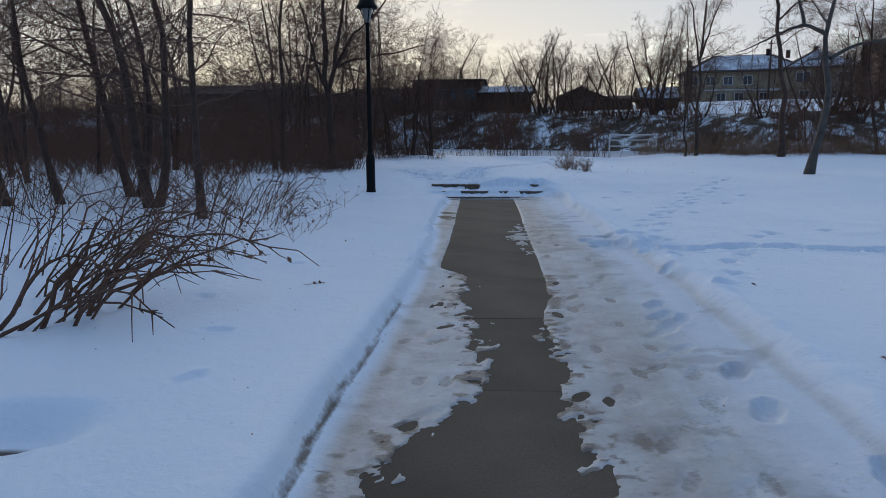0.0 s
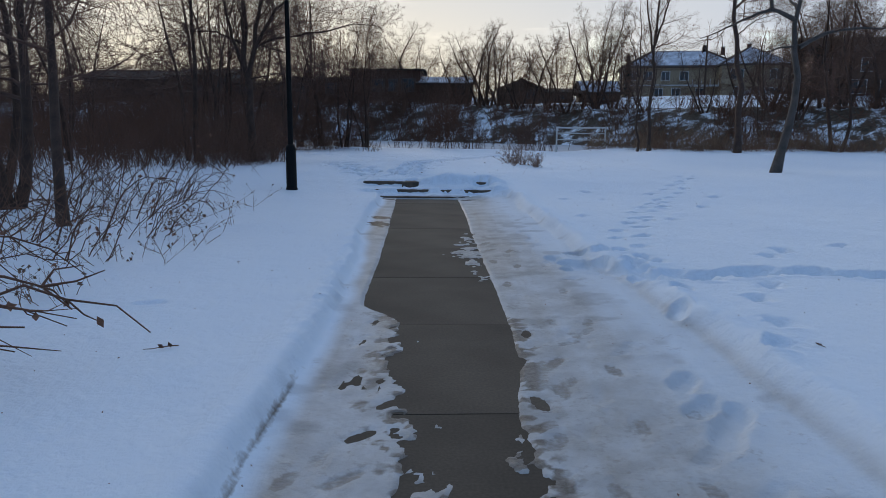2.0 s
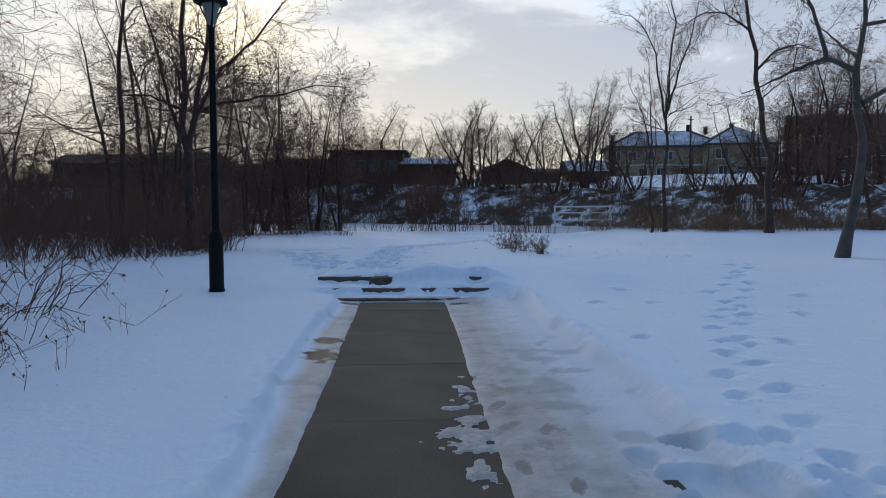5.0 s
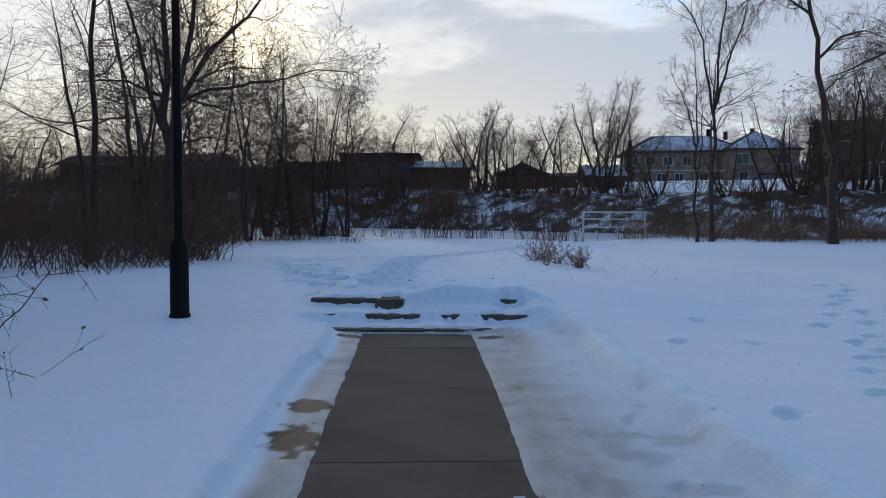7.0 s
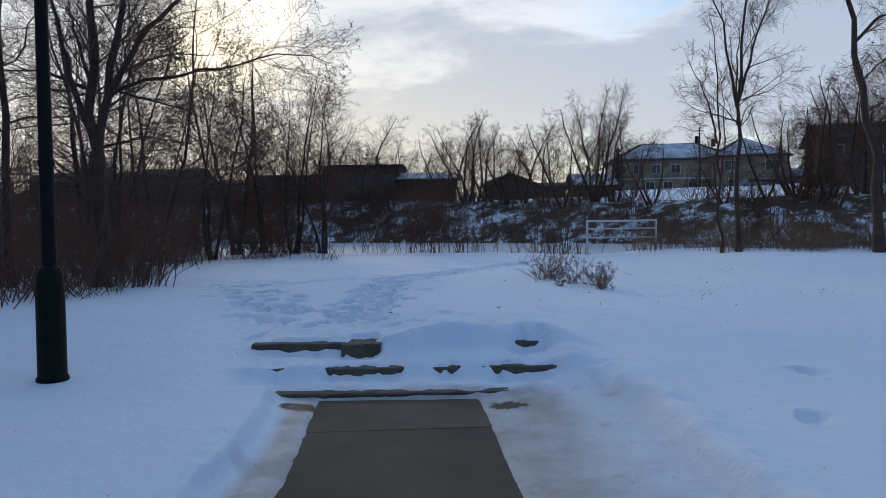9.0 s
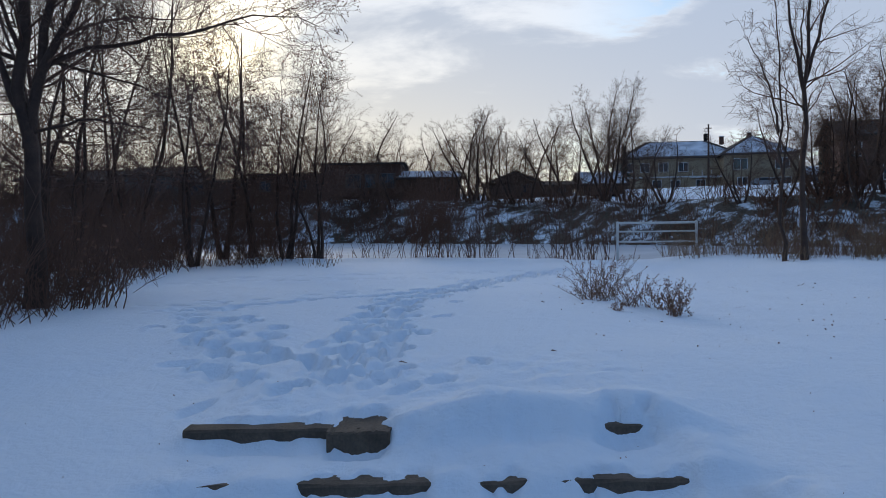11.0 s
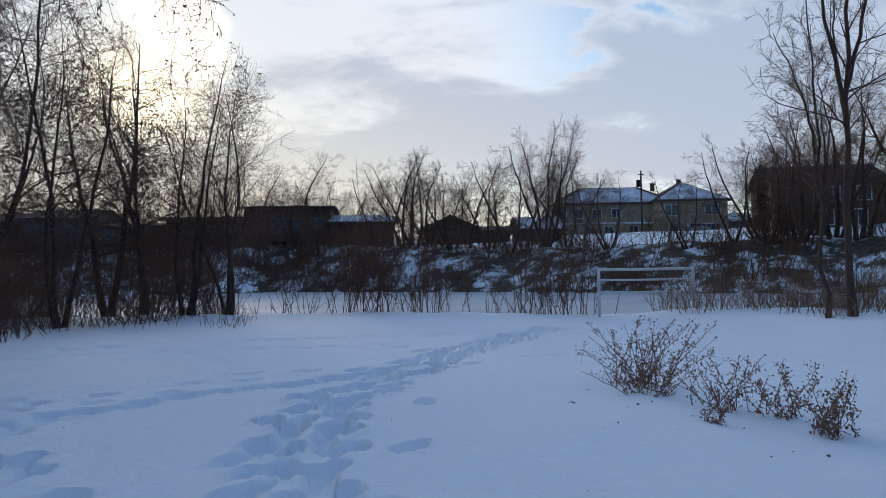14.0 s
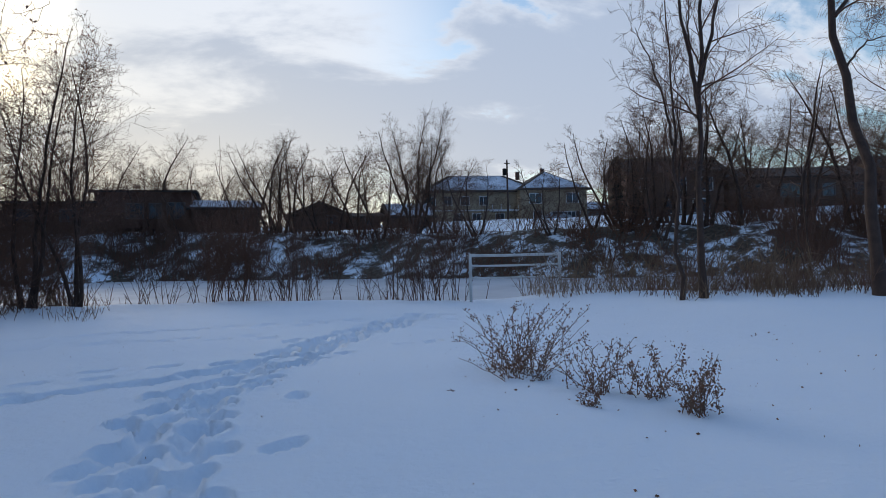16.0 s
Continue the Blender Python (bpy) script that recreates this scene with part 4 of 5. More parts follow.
# beside the start of the path
left = []
for k, (x, y, h, r0, lx) in enumerate(((-4.43, 13.0, 8.0, 0.075, -0.02), (-6.35, 14.9, 8.6, 0.105, -0.12), (-7.83, 16.9, 8.8, 0.10, -0.10), (-8.6, 15.5, 7.6, 0.085, -0.22), (-9.5, 15.1, 8.0, 0.085, -0.18))):
    st = [(0, 0, lx, 0.02, 1.0)] + ([(0.1, 0.05, 0.28, 0.1, 0.8)] if k in (1, 2) else [])
    left.append(plant(grow(120 + k, h, r0, st, 19, 9, 7, 1.45, 0.25, 0.25, 0.4, rise=0.03, thick=1.3), x, y, "dark bare tree among thin brush in the snow", group="thicket trees"))
variants = [left[1], left[2], left[0]]
for k in range(2):
    variants.append(plant(grow(140 + k, 8.5 + k, 0.062, [(0, 0, 0.05 - 0.1 * k, 0.03, 1.0), (0.1, 0.1, 0.2, -0.1, 0.8)], 14, 7, 5, 1.4, 0.25, 0.25, 0.4, rise=0.03, thick=1.5), -8.3 - 1.4 * k, 30.4 + 7.0 * k,
                          "tall thin bare tree in the dark thicket", group="thicket trees"))
tr = random.Random(5)
spots = [(-6.8, 38.6), (-9.8, 33.5), (-11, 38), (-12.5, 29.5), (-16, 31), (-18.5, 37), (-24, 38), (-12, 22.5), (-9.5, 20.5), (-11.8, 19.0), (-10.5, 24.5), (-13.8, 21.0),
         (-17.5, 24), (-20.5, 28), (-14, 17.5), (-20, 16), (-28, 27), (-30, 35), (-35, 30), (-8.2, 34.8)]
for k, (x, y) in enumerate(spots):
    again(variants[k % 5], x, y, tr.uniform(0, 360), tr.uniform(0.72, 1.08))
for k, (x, y, s) in enumerate(((14.5, 30.5, 0.8), (18, 31.8, 0.9), (23, 30, 0.85), (13.0, 32.6, 0.6), (29, 31, 0.9))):
    again(variants[(k + 1) % 5], x, y, tr.uniform(0, 360), s)
left_group_tag = "trees of the far bank"

# far bank
far_kinds = []
for k, (h, r0, st, sp) in enumerate((
        (9.5, 0.17, [(0, 0, 0.02, 0, 1), (0.4, 0, 0.25, 0, 0.9), (-0.3, 0.1, -0.3, 0, 0.85)], 1.0),
        (10.5, 0.15, [(0, 0, 0, 0, 1), (0.2, 0, 0.06, 0, 0.95), (-0.2, 0, -0.06, 0, 0.9)], 0.24),
        (8.5, 0.16, [(0, 0, -0.45, 0, 1), (0.3, 0, 0.3, 0, 0.85)], 1.05),
        (9.0, 0.18, [(0, 0, 0.05, 0, 1)], 1.1),
        (7.5, 0.14, [(0, 0, -0.6, 0, 1), (0.3, 0, -0.35, 0, 0.9), (0.6, 0, 0.1, 0, 0.9)], 0.9))):
    x, y = ((4.0, 84.5), (14.6, 78.2), (13.8, 74.5), (-12, 96), (26.5, 66))[k]
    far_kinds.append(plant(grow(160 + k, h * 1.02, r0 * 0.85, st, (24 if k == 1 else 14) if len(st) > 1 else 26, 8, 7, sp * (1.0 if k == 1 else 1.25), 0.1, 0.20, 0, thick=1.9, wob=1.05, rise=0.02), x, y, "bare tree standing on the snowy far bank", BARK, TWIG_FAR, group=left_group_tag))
fr = random.Random(9)


def bank_spot(az, off):
    """The point on the far bank, off metres behind its foot, in a direction from the terrace."""
    t = math.tan(radians(az))
    d = 40.0
    for _ in range(40):
        d += (float(far_toe(d * t)) + off - 19.0 - d) * 0.4
    return d * t, 19.0 + d


for az, off, kind, sc in ((-5.8, 13, 3, 1.1), (2.8, 9, 0, 0.95), (4.6, 11, 0, 0.85), (8.0, 10, 3, 0.85), (11.1, 9, 2, 0.95), (9.6, 12, 0, 0.85), (6.4, 9, 4, 0.9), (15.6, 12, 0, 0.85), (1.6, 9, 3, 0.9), (12.6, 14, 3, 0.85), (17.0, 30, 3, 0.8),
                          (18.6, 8, 4, 0.8), (24.5, 6, 4, 0.7), (27.8, 8, 2, 0.75), (30.6, 8, 4, 0.85), (32.4, 9, 0, 0.9), (33.2, 6, 2, 0.8), (34.6, 10, 0, 1.0), (36.2, 9, 0, 1.05),
                          (38.6, 8, 3, 1.1), (40.5, 10, 2, 1.1), (43.0, 8, 0, 1.1), (45.5, 9, 3, 1.2), (48.5, 8, 0, 1.1), (52, 8, 3, 1.1), (56, 8, 0, 1.1), (-1.5, 20, 3, 0.8), (0.6, 10, 2, 0.8), (6.2, 24, 3, 0.9)):
    x, y = bank_spot(az, off)
    again(far_kinds[kind], x, y, fr.uniform(-20, 20) + (180 if az > 30 else 0), sc)
for k in range(22):
    x, y = bank_spot(fr.uniform(-38, -2), fr.choice((7, 10, 14, 24, 28)))
    again(far_kinds[fr.choice((0, 2, 3, 3, 4))], x, y, fr.uniform(-25, 25) + fr.choice((0, 180)), fr.uniform(0.7, 1.0))
for k in range(12):
    x = fr.uniform(-60, 28)
    again(far_kinds[fr.choice((0, 3))], x, 128 + fr.uniform(0, 30), fr.uniform(0, 360), fr.uniform(0.9, 1.15))
for k in range(10):
    x, y = bank_spot(fr.uniform(31, 50), fr.uniform(25, 50))
    again(far_kinds[fr.choice((0, 3))], x, y, fr.uniform(0, 360), fr.uniform(1.0, 1.3))


# ---------------- brush, reeds, weeds ----------------
def thicket(name, label, category, spots, h_lo, h_hi, rad, mat, side=2, lean=0.22, seed=1, leaf=0.0, leaf_size=0.02):
    """Many thin stems with side twigs in one mesh."""
    r = np.random.default_rng(seed)
    t = Tubes()
    n = len(spots)
    p0 = np.column_stack((spots, ground_zs(spots[:, 0], spots[:, 1]) - 0.04))
    h = (r.uniform(h_lo, h_hi, n) * (0.6 + 0.4 * r.random(n)))[:, None]
    d = np.column_stack((r.normal(size=(n, 2)) * lean, np.ones(n)))
    bend = r.normal(size=(n, 3)) * 0.12 * h
    bend[:, 2] = -np.abs(bend[:, 2]) * 0.5
    p1, p2 = p0 + d * h * 0.5 + bend * 0.3, p0 + d * h + bend
    rr = rad * r.uniform(0.6, 1.4, n)
    t.many(np.stack((p0, p1, p2), 1), np.stack((rr, rr * 0.75, rr * 0.3), 1), 3)
    tips = [p2]
    for k in range(side):
        q = p0 + (p2 - p0) * r.uniform(0.25, 0.95, (n, 1))
        e = d + r.normal(size=(n, 3)) * 0.6
        e[:, 2] = np.abs(e[:, 2])
        q2 = q + e * h * 0.34 * r.random((n, 1))
        t.many(np.stack((q, (q + q2) / 2 + r.normal(size=(n, 3)) * 0.02 * h, q2), 1), np.stack((rr * 0.55, rr * 0.45, rr * 0.25), 1), 3)
        tips.append(q2)
    if leaf:
        for q in np.concatenate(tips):
            if r.random() < leaf:
                t.leaf(q, leaf_size * (0.6 + 0.8 * r.random()), r)
    return tagged(part(name, t.mesh(name), mat, None), label, category, kind="stuff")


br = np.random.default_rng(21)


def scatter(n, x0, x1, y0, y1, keep=None):
    out = np.empty((0, 2))
    while len(out) < n:
        p = br.random((4 * n, 2)) * (x1 - x0, y1 - y0) + (x0, y0)
        if keep:
            p = p[keep(p[:, 0], p[:, 1])]
        out = np.concatenate((out, p))
    return out[:n]


def edge_left(y):
    """The rim of the thicket beside the path."""
    return np.interp(y, [5, 8, 12, 16, 20, 24, 28, 34, 38], [-3.3, -3.2, -3.0, -4.2, -4.6, -4.6, -5.4, -5.8, -3.0])


def clumpy(x, y, s=1.3, lo=-0.1, seed=5):
    return fbm(x / s, y / s, 2, seed) > lo


def off_bank(x, y, lo, hi):
    d = y - far_toe(x)
    return (d > lo) & (d < hi)


def off_river(x, y, lo, hi):
    d = y - river_edge(x)
    return (d > lo) & (d < hi)


thicket("undergrowth", "dense dark leafless brush under the trees", "brush",
        scatter(7600, -34, -3, 21, 40, lambda x, y: (x < edge_left(y) - 0.2) & clumpy(x, y, 1.3, -0.15)), 0.7, 2.5, 0.008, BRUSH, 5, 0.42, 31)
thicket("undergrowth", "tangled dark leafless brush in the snow", "brush",
        scatter(480, -16, -3.6, 10.5, 21, lambda x, y: (x < edge_left(y) - 0.8) & clumpy(x, y, 1.0, 0.05)), 0.5, 1.7, 0.007, BRUSH, 6, 0.7, 32)
thicket("undergrowth", "low dark brush at the rim of the thicket", "brush",
        scatter(320, -6.4, -3.6, 22.5, 27.5, lambda x, y: x < edge_left(y) + 0.2), 0.3, 1.1, 0.006, BRUSH, 7, 0.6, 33, 0.2, 0.025)
thicket("undergrowth", "dark brush with a few dead leaves along the bank's rim", "brush",
        scatter(700, -11, -3, 34.6, 39, lambda x, y: (x < -3.1 - 0.75 * np.clip(38.3 - y, 0, 9)) & clumpy(x, y, 0.9, -0.2, 24)), 0.6, 2.3, 0.008, BRUSH, 6, 0.45, 49, 0.06, 0.025)
thicket("young_trees", "thin bare young trees with a haze of twigs", "young trees",
        scatter(170, -26, -3, 26, 40, lambda x, y: (x < edge_left(y) - 0.9) & clumpy(x, y, 1.8, -0.1, 15)), 2.4, 5.0, 0.011, TWIG, 12, 0.24, 41, 0.15, 0.022)
thicket("young_trees", "thin bare young trees beside the path's thicket", "young trees",
        scatter(45, -22, -7, 12.5, 21, lambda x, y: clumpy(x, y, 1.8, 0.0, 16)), 3.0, 6.5, 0.012, TWIG, 16, 0.15, 42)
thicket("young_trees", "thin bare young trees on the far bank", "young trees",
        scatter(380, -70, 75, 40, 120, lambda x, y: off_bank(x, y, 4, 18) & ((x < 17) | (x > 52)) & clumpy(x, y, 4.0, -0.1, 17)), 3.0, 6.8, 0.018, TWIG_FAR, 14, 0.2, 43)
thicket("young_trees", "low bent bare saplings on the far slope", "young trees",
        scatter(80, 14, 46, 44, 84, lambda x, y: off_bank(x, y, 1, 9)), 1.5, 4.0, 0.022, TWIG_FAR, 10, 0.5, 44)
thicket("bank_brush", "dark leafless bushes on the snowy far bank", "brush",
        scatter(6200, -75, 68, 36, 120, lambda x, y: off_bank(x, y, -0.2, 11) & clumpy(x, y, 3.2, np.where(x < 2, -0.05, 0.12), 77)), 0.8, 3.0, 0.024, BRUSH, 3, 0.45, 34)
thicket("bank_brush", "leafless brush behind the far bank", "brush",
        scatter(2600, -80, 5, 84, 110, lambda x, y: off_bank(x, y, 8, 20)), 1.5, 4.2, 0.028, BRUSH, 3, 0.28, 35)
thicket("bank_brush", "tall dark leafless brush below the far houses", "brush",
        scatter(2700, -70, 1, 70, 110, lambda x, y: off_bank(x, y, 1.5, 9) & clumpy(x, y, 2.6, -0.05, 78)), 1.6, 4.2, 0.024, BRUSH, 4, 0.3, 45)
thicket("bank_brush", "dense dark leafless bushes under the far right trees", "brush",
        scatter(3600, 22, 75, 36, 80, lambda x, y: off_bank(x, y, 1.0, 10) & clumpy(x, y, 3.0, 0.0, 79)), 0.6, 2.8, 0.026, BRUSH, 4, 0.5, 48)
thicket("saplings", "thin bare saplings along the bank", "saplings",
        scatter(100, -2.4, 5.4, 34, 39, lambda x, y: off_river(x, y, -0.9, 0.6) & clumpy(x, y, 0.6, 0.12, 8)), 0.3, 1.9, 0.008, TWIG, 6, 0.3, 36)
thicket("saplings", "clumps of taller bare saplings on the bank's edge", "saplings",
        scatter(70, 0.9, 5.0, 34, 39, lambda x, y: off_river(x, y, -1.0, 0.3) & clumpy(x, y, 0.7, 0.1, 28)), 0.9, 2.6, 0.009, TWIG, 16, 0.2, 46)
thicket("saplings", "dense dark leafless bush at the bank's edge", "bush",
        scatter(46, -0.75, 0.55, 36.2, 38.2, lambda x, y: off_river(x, y, -1.0, 0.4)), 1.3, 2.9, 0.009, BRUSH, 24, 0.2, 47)
thicket("reeds", "straw-coloured dry reeds along the bank", "reeds",
        scatter(900, 5.4, 18, 28.6, 34, lambda x, y: off_river(x, y, -2.6, 0.2) & clumpy(x, y, 0.9, 0.0, 9)), 0.3, 1.1, 0.005, STRAW, 4, 0.3, 37, 0.15, 0.016)
thicket("reeds", "reddish brown dry grass along the bank", "reeds",
        scatter(2100, 6.6, 26, 28.6, 32.2, lambda x, y: off_river(x, y, -2.6, 0.8) & clumpy(x, y, 1.2, -0.05, 10)), 0.2, 0.8, 0.005, REDGRASS, 4, 0.4, 38)
thicket("reeds", "tan and reddish dry grass on the snowy bank's crest", "reeds",
        scatter(800, 7.0, 20, 27.9, 29.9, lambda x, y: (y > 29.2 - 0.08 * (x - 7)) & clumpy(x, y, 0.8, 0.0, 13)), 0.2, 0.65, 0.0045, STRAW, 4, 0.4, 50)
thicket("rim_weeds", "dry weeds and stubble at the thicket's rim", "weeds",
        scatter(380, -12, -2.6, 33.5, 38.6, lambda x, y: clumpy(x, y, 0.8, 0.0, 11)), 0.2, 0.6, 0.006, WEED, 2, 0.25, 39, 0.3, 0.02)
thicket("rim_weeds", "dry brown weeds poking through the snow", "weeds",
        scatter(230, -4.8, -1.95, 8.8, 15.5, lambda x, y: clumpy(x, y, 0.5, 0.05, 12) & (x < -2.0 - 0.1 * np.abs(y - 11))), 0.15, 0.55, 0.0035, WEED, 5, 0.75, 40, 0.4, 0.018)


def arching_bush(x, y, n, heading, reach, rise, seed, label, rad=0.011, leaf=0.1):
    """A bush whose stems bow outwards and down."""
    r = np.random.default_rng(seed)
    t, lf = Tubes(), Tubes()
    b = empty("leafless_bush", x, y, ground_z(x, y) - 0.05)
    tagged(b, label, "bush")
    for k in range(n):
        a = heading + r.normal() * 0.75
        ln, up = reach * r.uniform(0.4, 1.1), rise * r.uniform(0.5, 1.3)
        p = np.array((r.normal() * 0.22, r.normal() * 0.3, 0))
        pts = []
        curl = r.normal() * 0.5
        for s in np.linspace(0, 1, 9):
            pts.append(p + np.array((math.cos(a + curl * s) * ln * s, math.sin(a + curl * s) * ln * s, up * math.sin(min(2.5, 2.3 * s) + 0.12 * s) * (1.0 if k % 3 else 1.5))) + r.normal(size=3) * 0.018)
        rr = rad * r.uniform(0.6, 1.5)
        t.tube(pts, np.linspace(rr, rr * 0.25, 9), 5)
        for c in range(7):
            i = r.integers(2, 8)
            d = pts[i] - pts[i - 1]
            d = d / np.linalg.norm(d) + r.normal(size=3) * 0.55
            q = pts[i] + d * ln * 0.22 * r.random()
            mid = (pts[i] + q) / 2 + r.normal(size=3) * 0.02
            t.tube((pts[i], mid, q), (rr * 0.5, rr * 0.35, rr * 0.18), 3)
            if r.random() < leaf:
                lf.leaf(q, 0.03 * r.uniform(0.6, 1.4), r)
    tagged(part("stem_tangle", t.mesh("stems"), BRUSH, b), kind="stuff")
    if lf.n:
        tagged(part("foliage", lf.mesh("leaves"), DRYLEAF, b, "few withered brown leaves"), kind="stuff")
    return b


arching_bush(-2.75, 6.45, 22, 0.5, 1.6, 0.5, 51, "dark arching leafless bush bowed onto the snow", 0.015, 0.12)
arching_bush(-3.2, 7.4, 13, 0.7, 1.7, 0.65, 52, "tangled leafless bush with bowed stems", 0.009, 0.08)
arching_bush(-3.5, 9.3, 12, 0.9, 1.4, 0.6, 53, "thin leafless bush above the snow", 0.008, 0.1)
arching_bush(-3.7, 11.6, 10, 0.8, 1.2, 0.5, 54, "low leafless bush among dry weeds", 0.007, 0.15)
arching_bush(-3.0, 10.6, 8, 0.5, 0.9, 0.45, 57, "small leafless bush with drooping stems in snow", 0.006, 0.2)
arching_bush(-2.9, 12.3, 9, 0.3, 0.9, 0.4, 58, "small leafless bush among weeds in snow", 0.006, 0.2)
arching_bush(-3.6, 13.9, 12, 0.4, 1.0, 0.5, 59, "thin leafless bush near the trees' feet", 0.007, 0.15)
arching_bush(-4.3, 16.2, 18, 0.4, 1.0, 0.6, 60, "thin leafless bush at the thicket's rim", 0.007, 0.15)
arching_bush(-4.6, 8.2, 12, 1.2, 1.4, 1.0, 55, "upright leafless bush in the snow", 0.008, 0.05)
arching_bush(-4.6, 24.9, 34, 0.3, 0.8, 0.7, 56, "dark low bush at the foot of the alders", 0.008, 0.4)


def leafy_shrub(x, y, n, h, spread, seed, label, dense=1.0):
    """A small shrub of upright stems that hold withered leaves."""
    r = np.random.default_rng(seed)
    t, lf = Tubes(), Tubes()
    b = empty("withered_shrub", x, y, ground_z(x, y) - 0.03)
    tagged(b, label, "shrub", "withered shrubs on the terrace")
    for k in range(n):
        a, lean = r.uniform(0, 6.28), spread * r.random() ** 0.7
        foot = 0.22 * spread
        p = np.array((r.normal() * foot, r.normal() * foot, 0))
        hh = h * r.uniform(0.6, 1.1)
        pts = [p + np.array((math.cos(a) * lean * s ** 1.2, math.sin(a) * lean * s ** 1.2, hh * s - 0.10 * lean * s * s)) + r.normal(size=3) * 0.014 * (s + 0.2) for s in np.linspace(0, 1, 6)]
        t.tube(pts, np.linspace(0.0034, 0.0014, 6), 4)
        for c in range(int(13 * dense)):
            i = r.integers(1, 6)
            q0 = pts[i - 1] + (pts[i] - pts[i - 1]) * r.random()
            q = q0 + (np.array((0, 0, 0.5)) + r.normal(size=3) * 0.4) * 0.05
            t.tube((q0, (q0 + q) / 2, q), (0.002, 0.0018, 0.0012), 3)
            for m in range(2):
                lf.leaf(q + r.normal(size=3) * 0.012, r.uniform(0.0065, 0.0135), r)
    tagged(part("stem_tangle", t.mesh("stems"), WEED, b), kind="stuff")
    tagged(part("foliage", lf.mesh("leaves"), DRYLEAF, b, "withered red-brown leaves"), kind="stuff")


leafy_shrub(2.38, 25.15, 40, 0.62, 0.58, 61, "withered red-brown shrub standing in the snow", 1.2)
leafy_shrub(2.25, 24.75, 16, 0.34, 0.45, 65, "low withered shrub beside a taller one", 1.0)
leafy_shrub(2.60, 24.05, 18, 0.46, 0.42, 62, "small withered brown shrub in the snow", 1.1)
leafy_shrub(2.86, 23.75, 15, 0.40, 0.32, 63, "small withered shrub with dark leaves in snow", 1.1)
leafy_shrub(2.84, 23.22, 16, 0.38, 0.26, 64, "small withered plant with dense brown leaves", 1.5)
leafy_shrub(2.29, 23.62, 5, 0.12, 0.1, 66, "tiny withered sprig poking from snow", 1.0)

# low branches and a stump
stump = part("tree_stump", lathe([(0.0, 0), (0.17, 0), (0.15, 0.1), (0.135, 0.38), (0.12, 0.4), (0, 0.395)], 12), BARK_GREY, None)
stump.location = (-8.9, 37.6, ground_z(-8.9, 37.6) - 0.04)
tagged(stump, "short brown tree stump in the snow", "stump")


def fallen_twig(x, y, ln, seed):
    r = np.random.default_rng(seed)
    t = Tubes()
    a = r.uniform(0, 6.28)
    z = ground_z(x, y)
    p = [np.array((math.cos(a) * ln * (s - 0.5), math.sin(a) * ln * (s - 0.5), 0.006 + 0.012 * r.random())) for s in np.linspace(0, 1, 5)]
    t.tube(p, np.linspace(0.004, 0.002, 5), 4)
    t.tube((p[2], p[2] + np.array((r.normal() * 0.02, r.normal() * 0.02, 0.003))), (0.003, 0.002), 4)
    for k in range(2):
        t.leaf(p[1 + k] + np.array((0, 0, 0.006)), ln * 0.12, r)
    ob = part("fallen_twig", t.mesh("twig"), BRUSH, None)
    ob.location = (x, y, z)
    tagged(ob, "small dark fallen twig lying on the snow", "twig", "fallen twigs")


tw = random.Random(3)
for k, (x, y) in enumerate(( (1.5, 24.3), (3.05, 5.9), (1.15, 21.2), (-0.55, 20.9), (-0.1, 20.75), (3.35, 27.0), (-1.4, 10.6), (2.95, 8.0))):
    fallen_twig(x, y, tw.uniform(0.05, 0.09), 70 + k)
fallen_twig(-1.03, 7.85, 0.2, 69)
lit = Tubes()
lr = np.random.default_rng(81)
for k in range(520):
    x, y = (lr.uniform(-2.4, 6.5), lr.uniform(4, 30))
    lit.leaf(np.array((x, y, ground_z(x, y) + 0.004)), lr.uniform(0.003, 0.008), lr)
for k in range(70):
    x, y = (lr.uniform(1.6, 6.0), lr.uniform(20.6, 26.5))
    lit.leaf(np.array((x, y, ground_z(x, y) + 0.006)), lr.uniform(0.008, 0.017), lr)
tagged(part("leaf_litter", lit.mesh("leaf_litter"), DRYLEAF, None), "tiny dark leaf scraps scattered over the snow", "litter", kind="stuff")


# ---------------- houses beyond the river ----------------
def quad_prism(pts, thick):
    """A flat roof sheet with thickness from its corner points."""
    bm = bmesh.new()
    top = [bm.verts.new(p) for p in pts]
    low = [bm.verts.new((p[0], p[1], p[2] - thick)) for p in pts]
    bm.faces.new(top)
    bm.faces.new(low[::-1])
    n = len(pts)
    for i in range(n):
        bm.faces.new((top[i], low[i], low[(i + 1) % n], top[(i + 1) % n]))
    bmesh.ops.recalc_face_normals(bm, faces=bm.faces)
    return bm


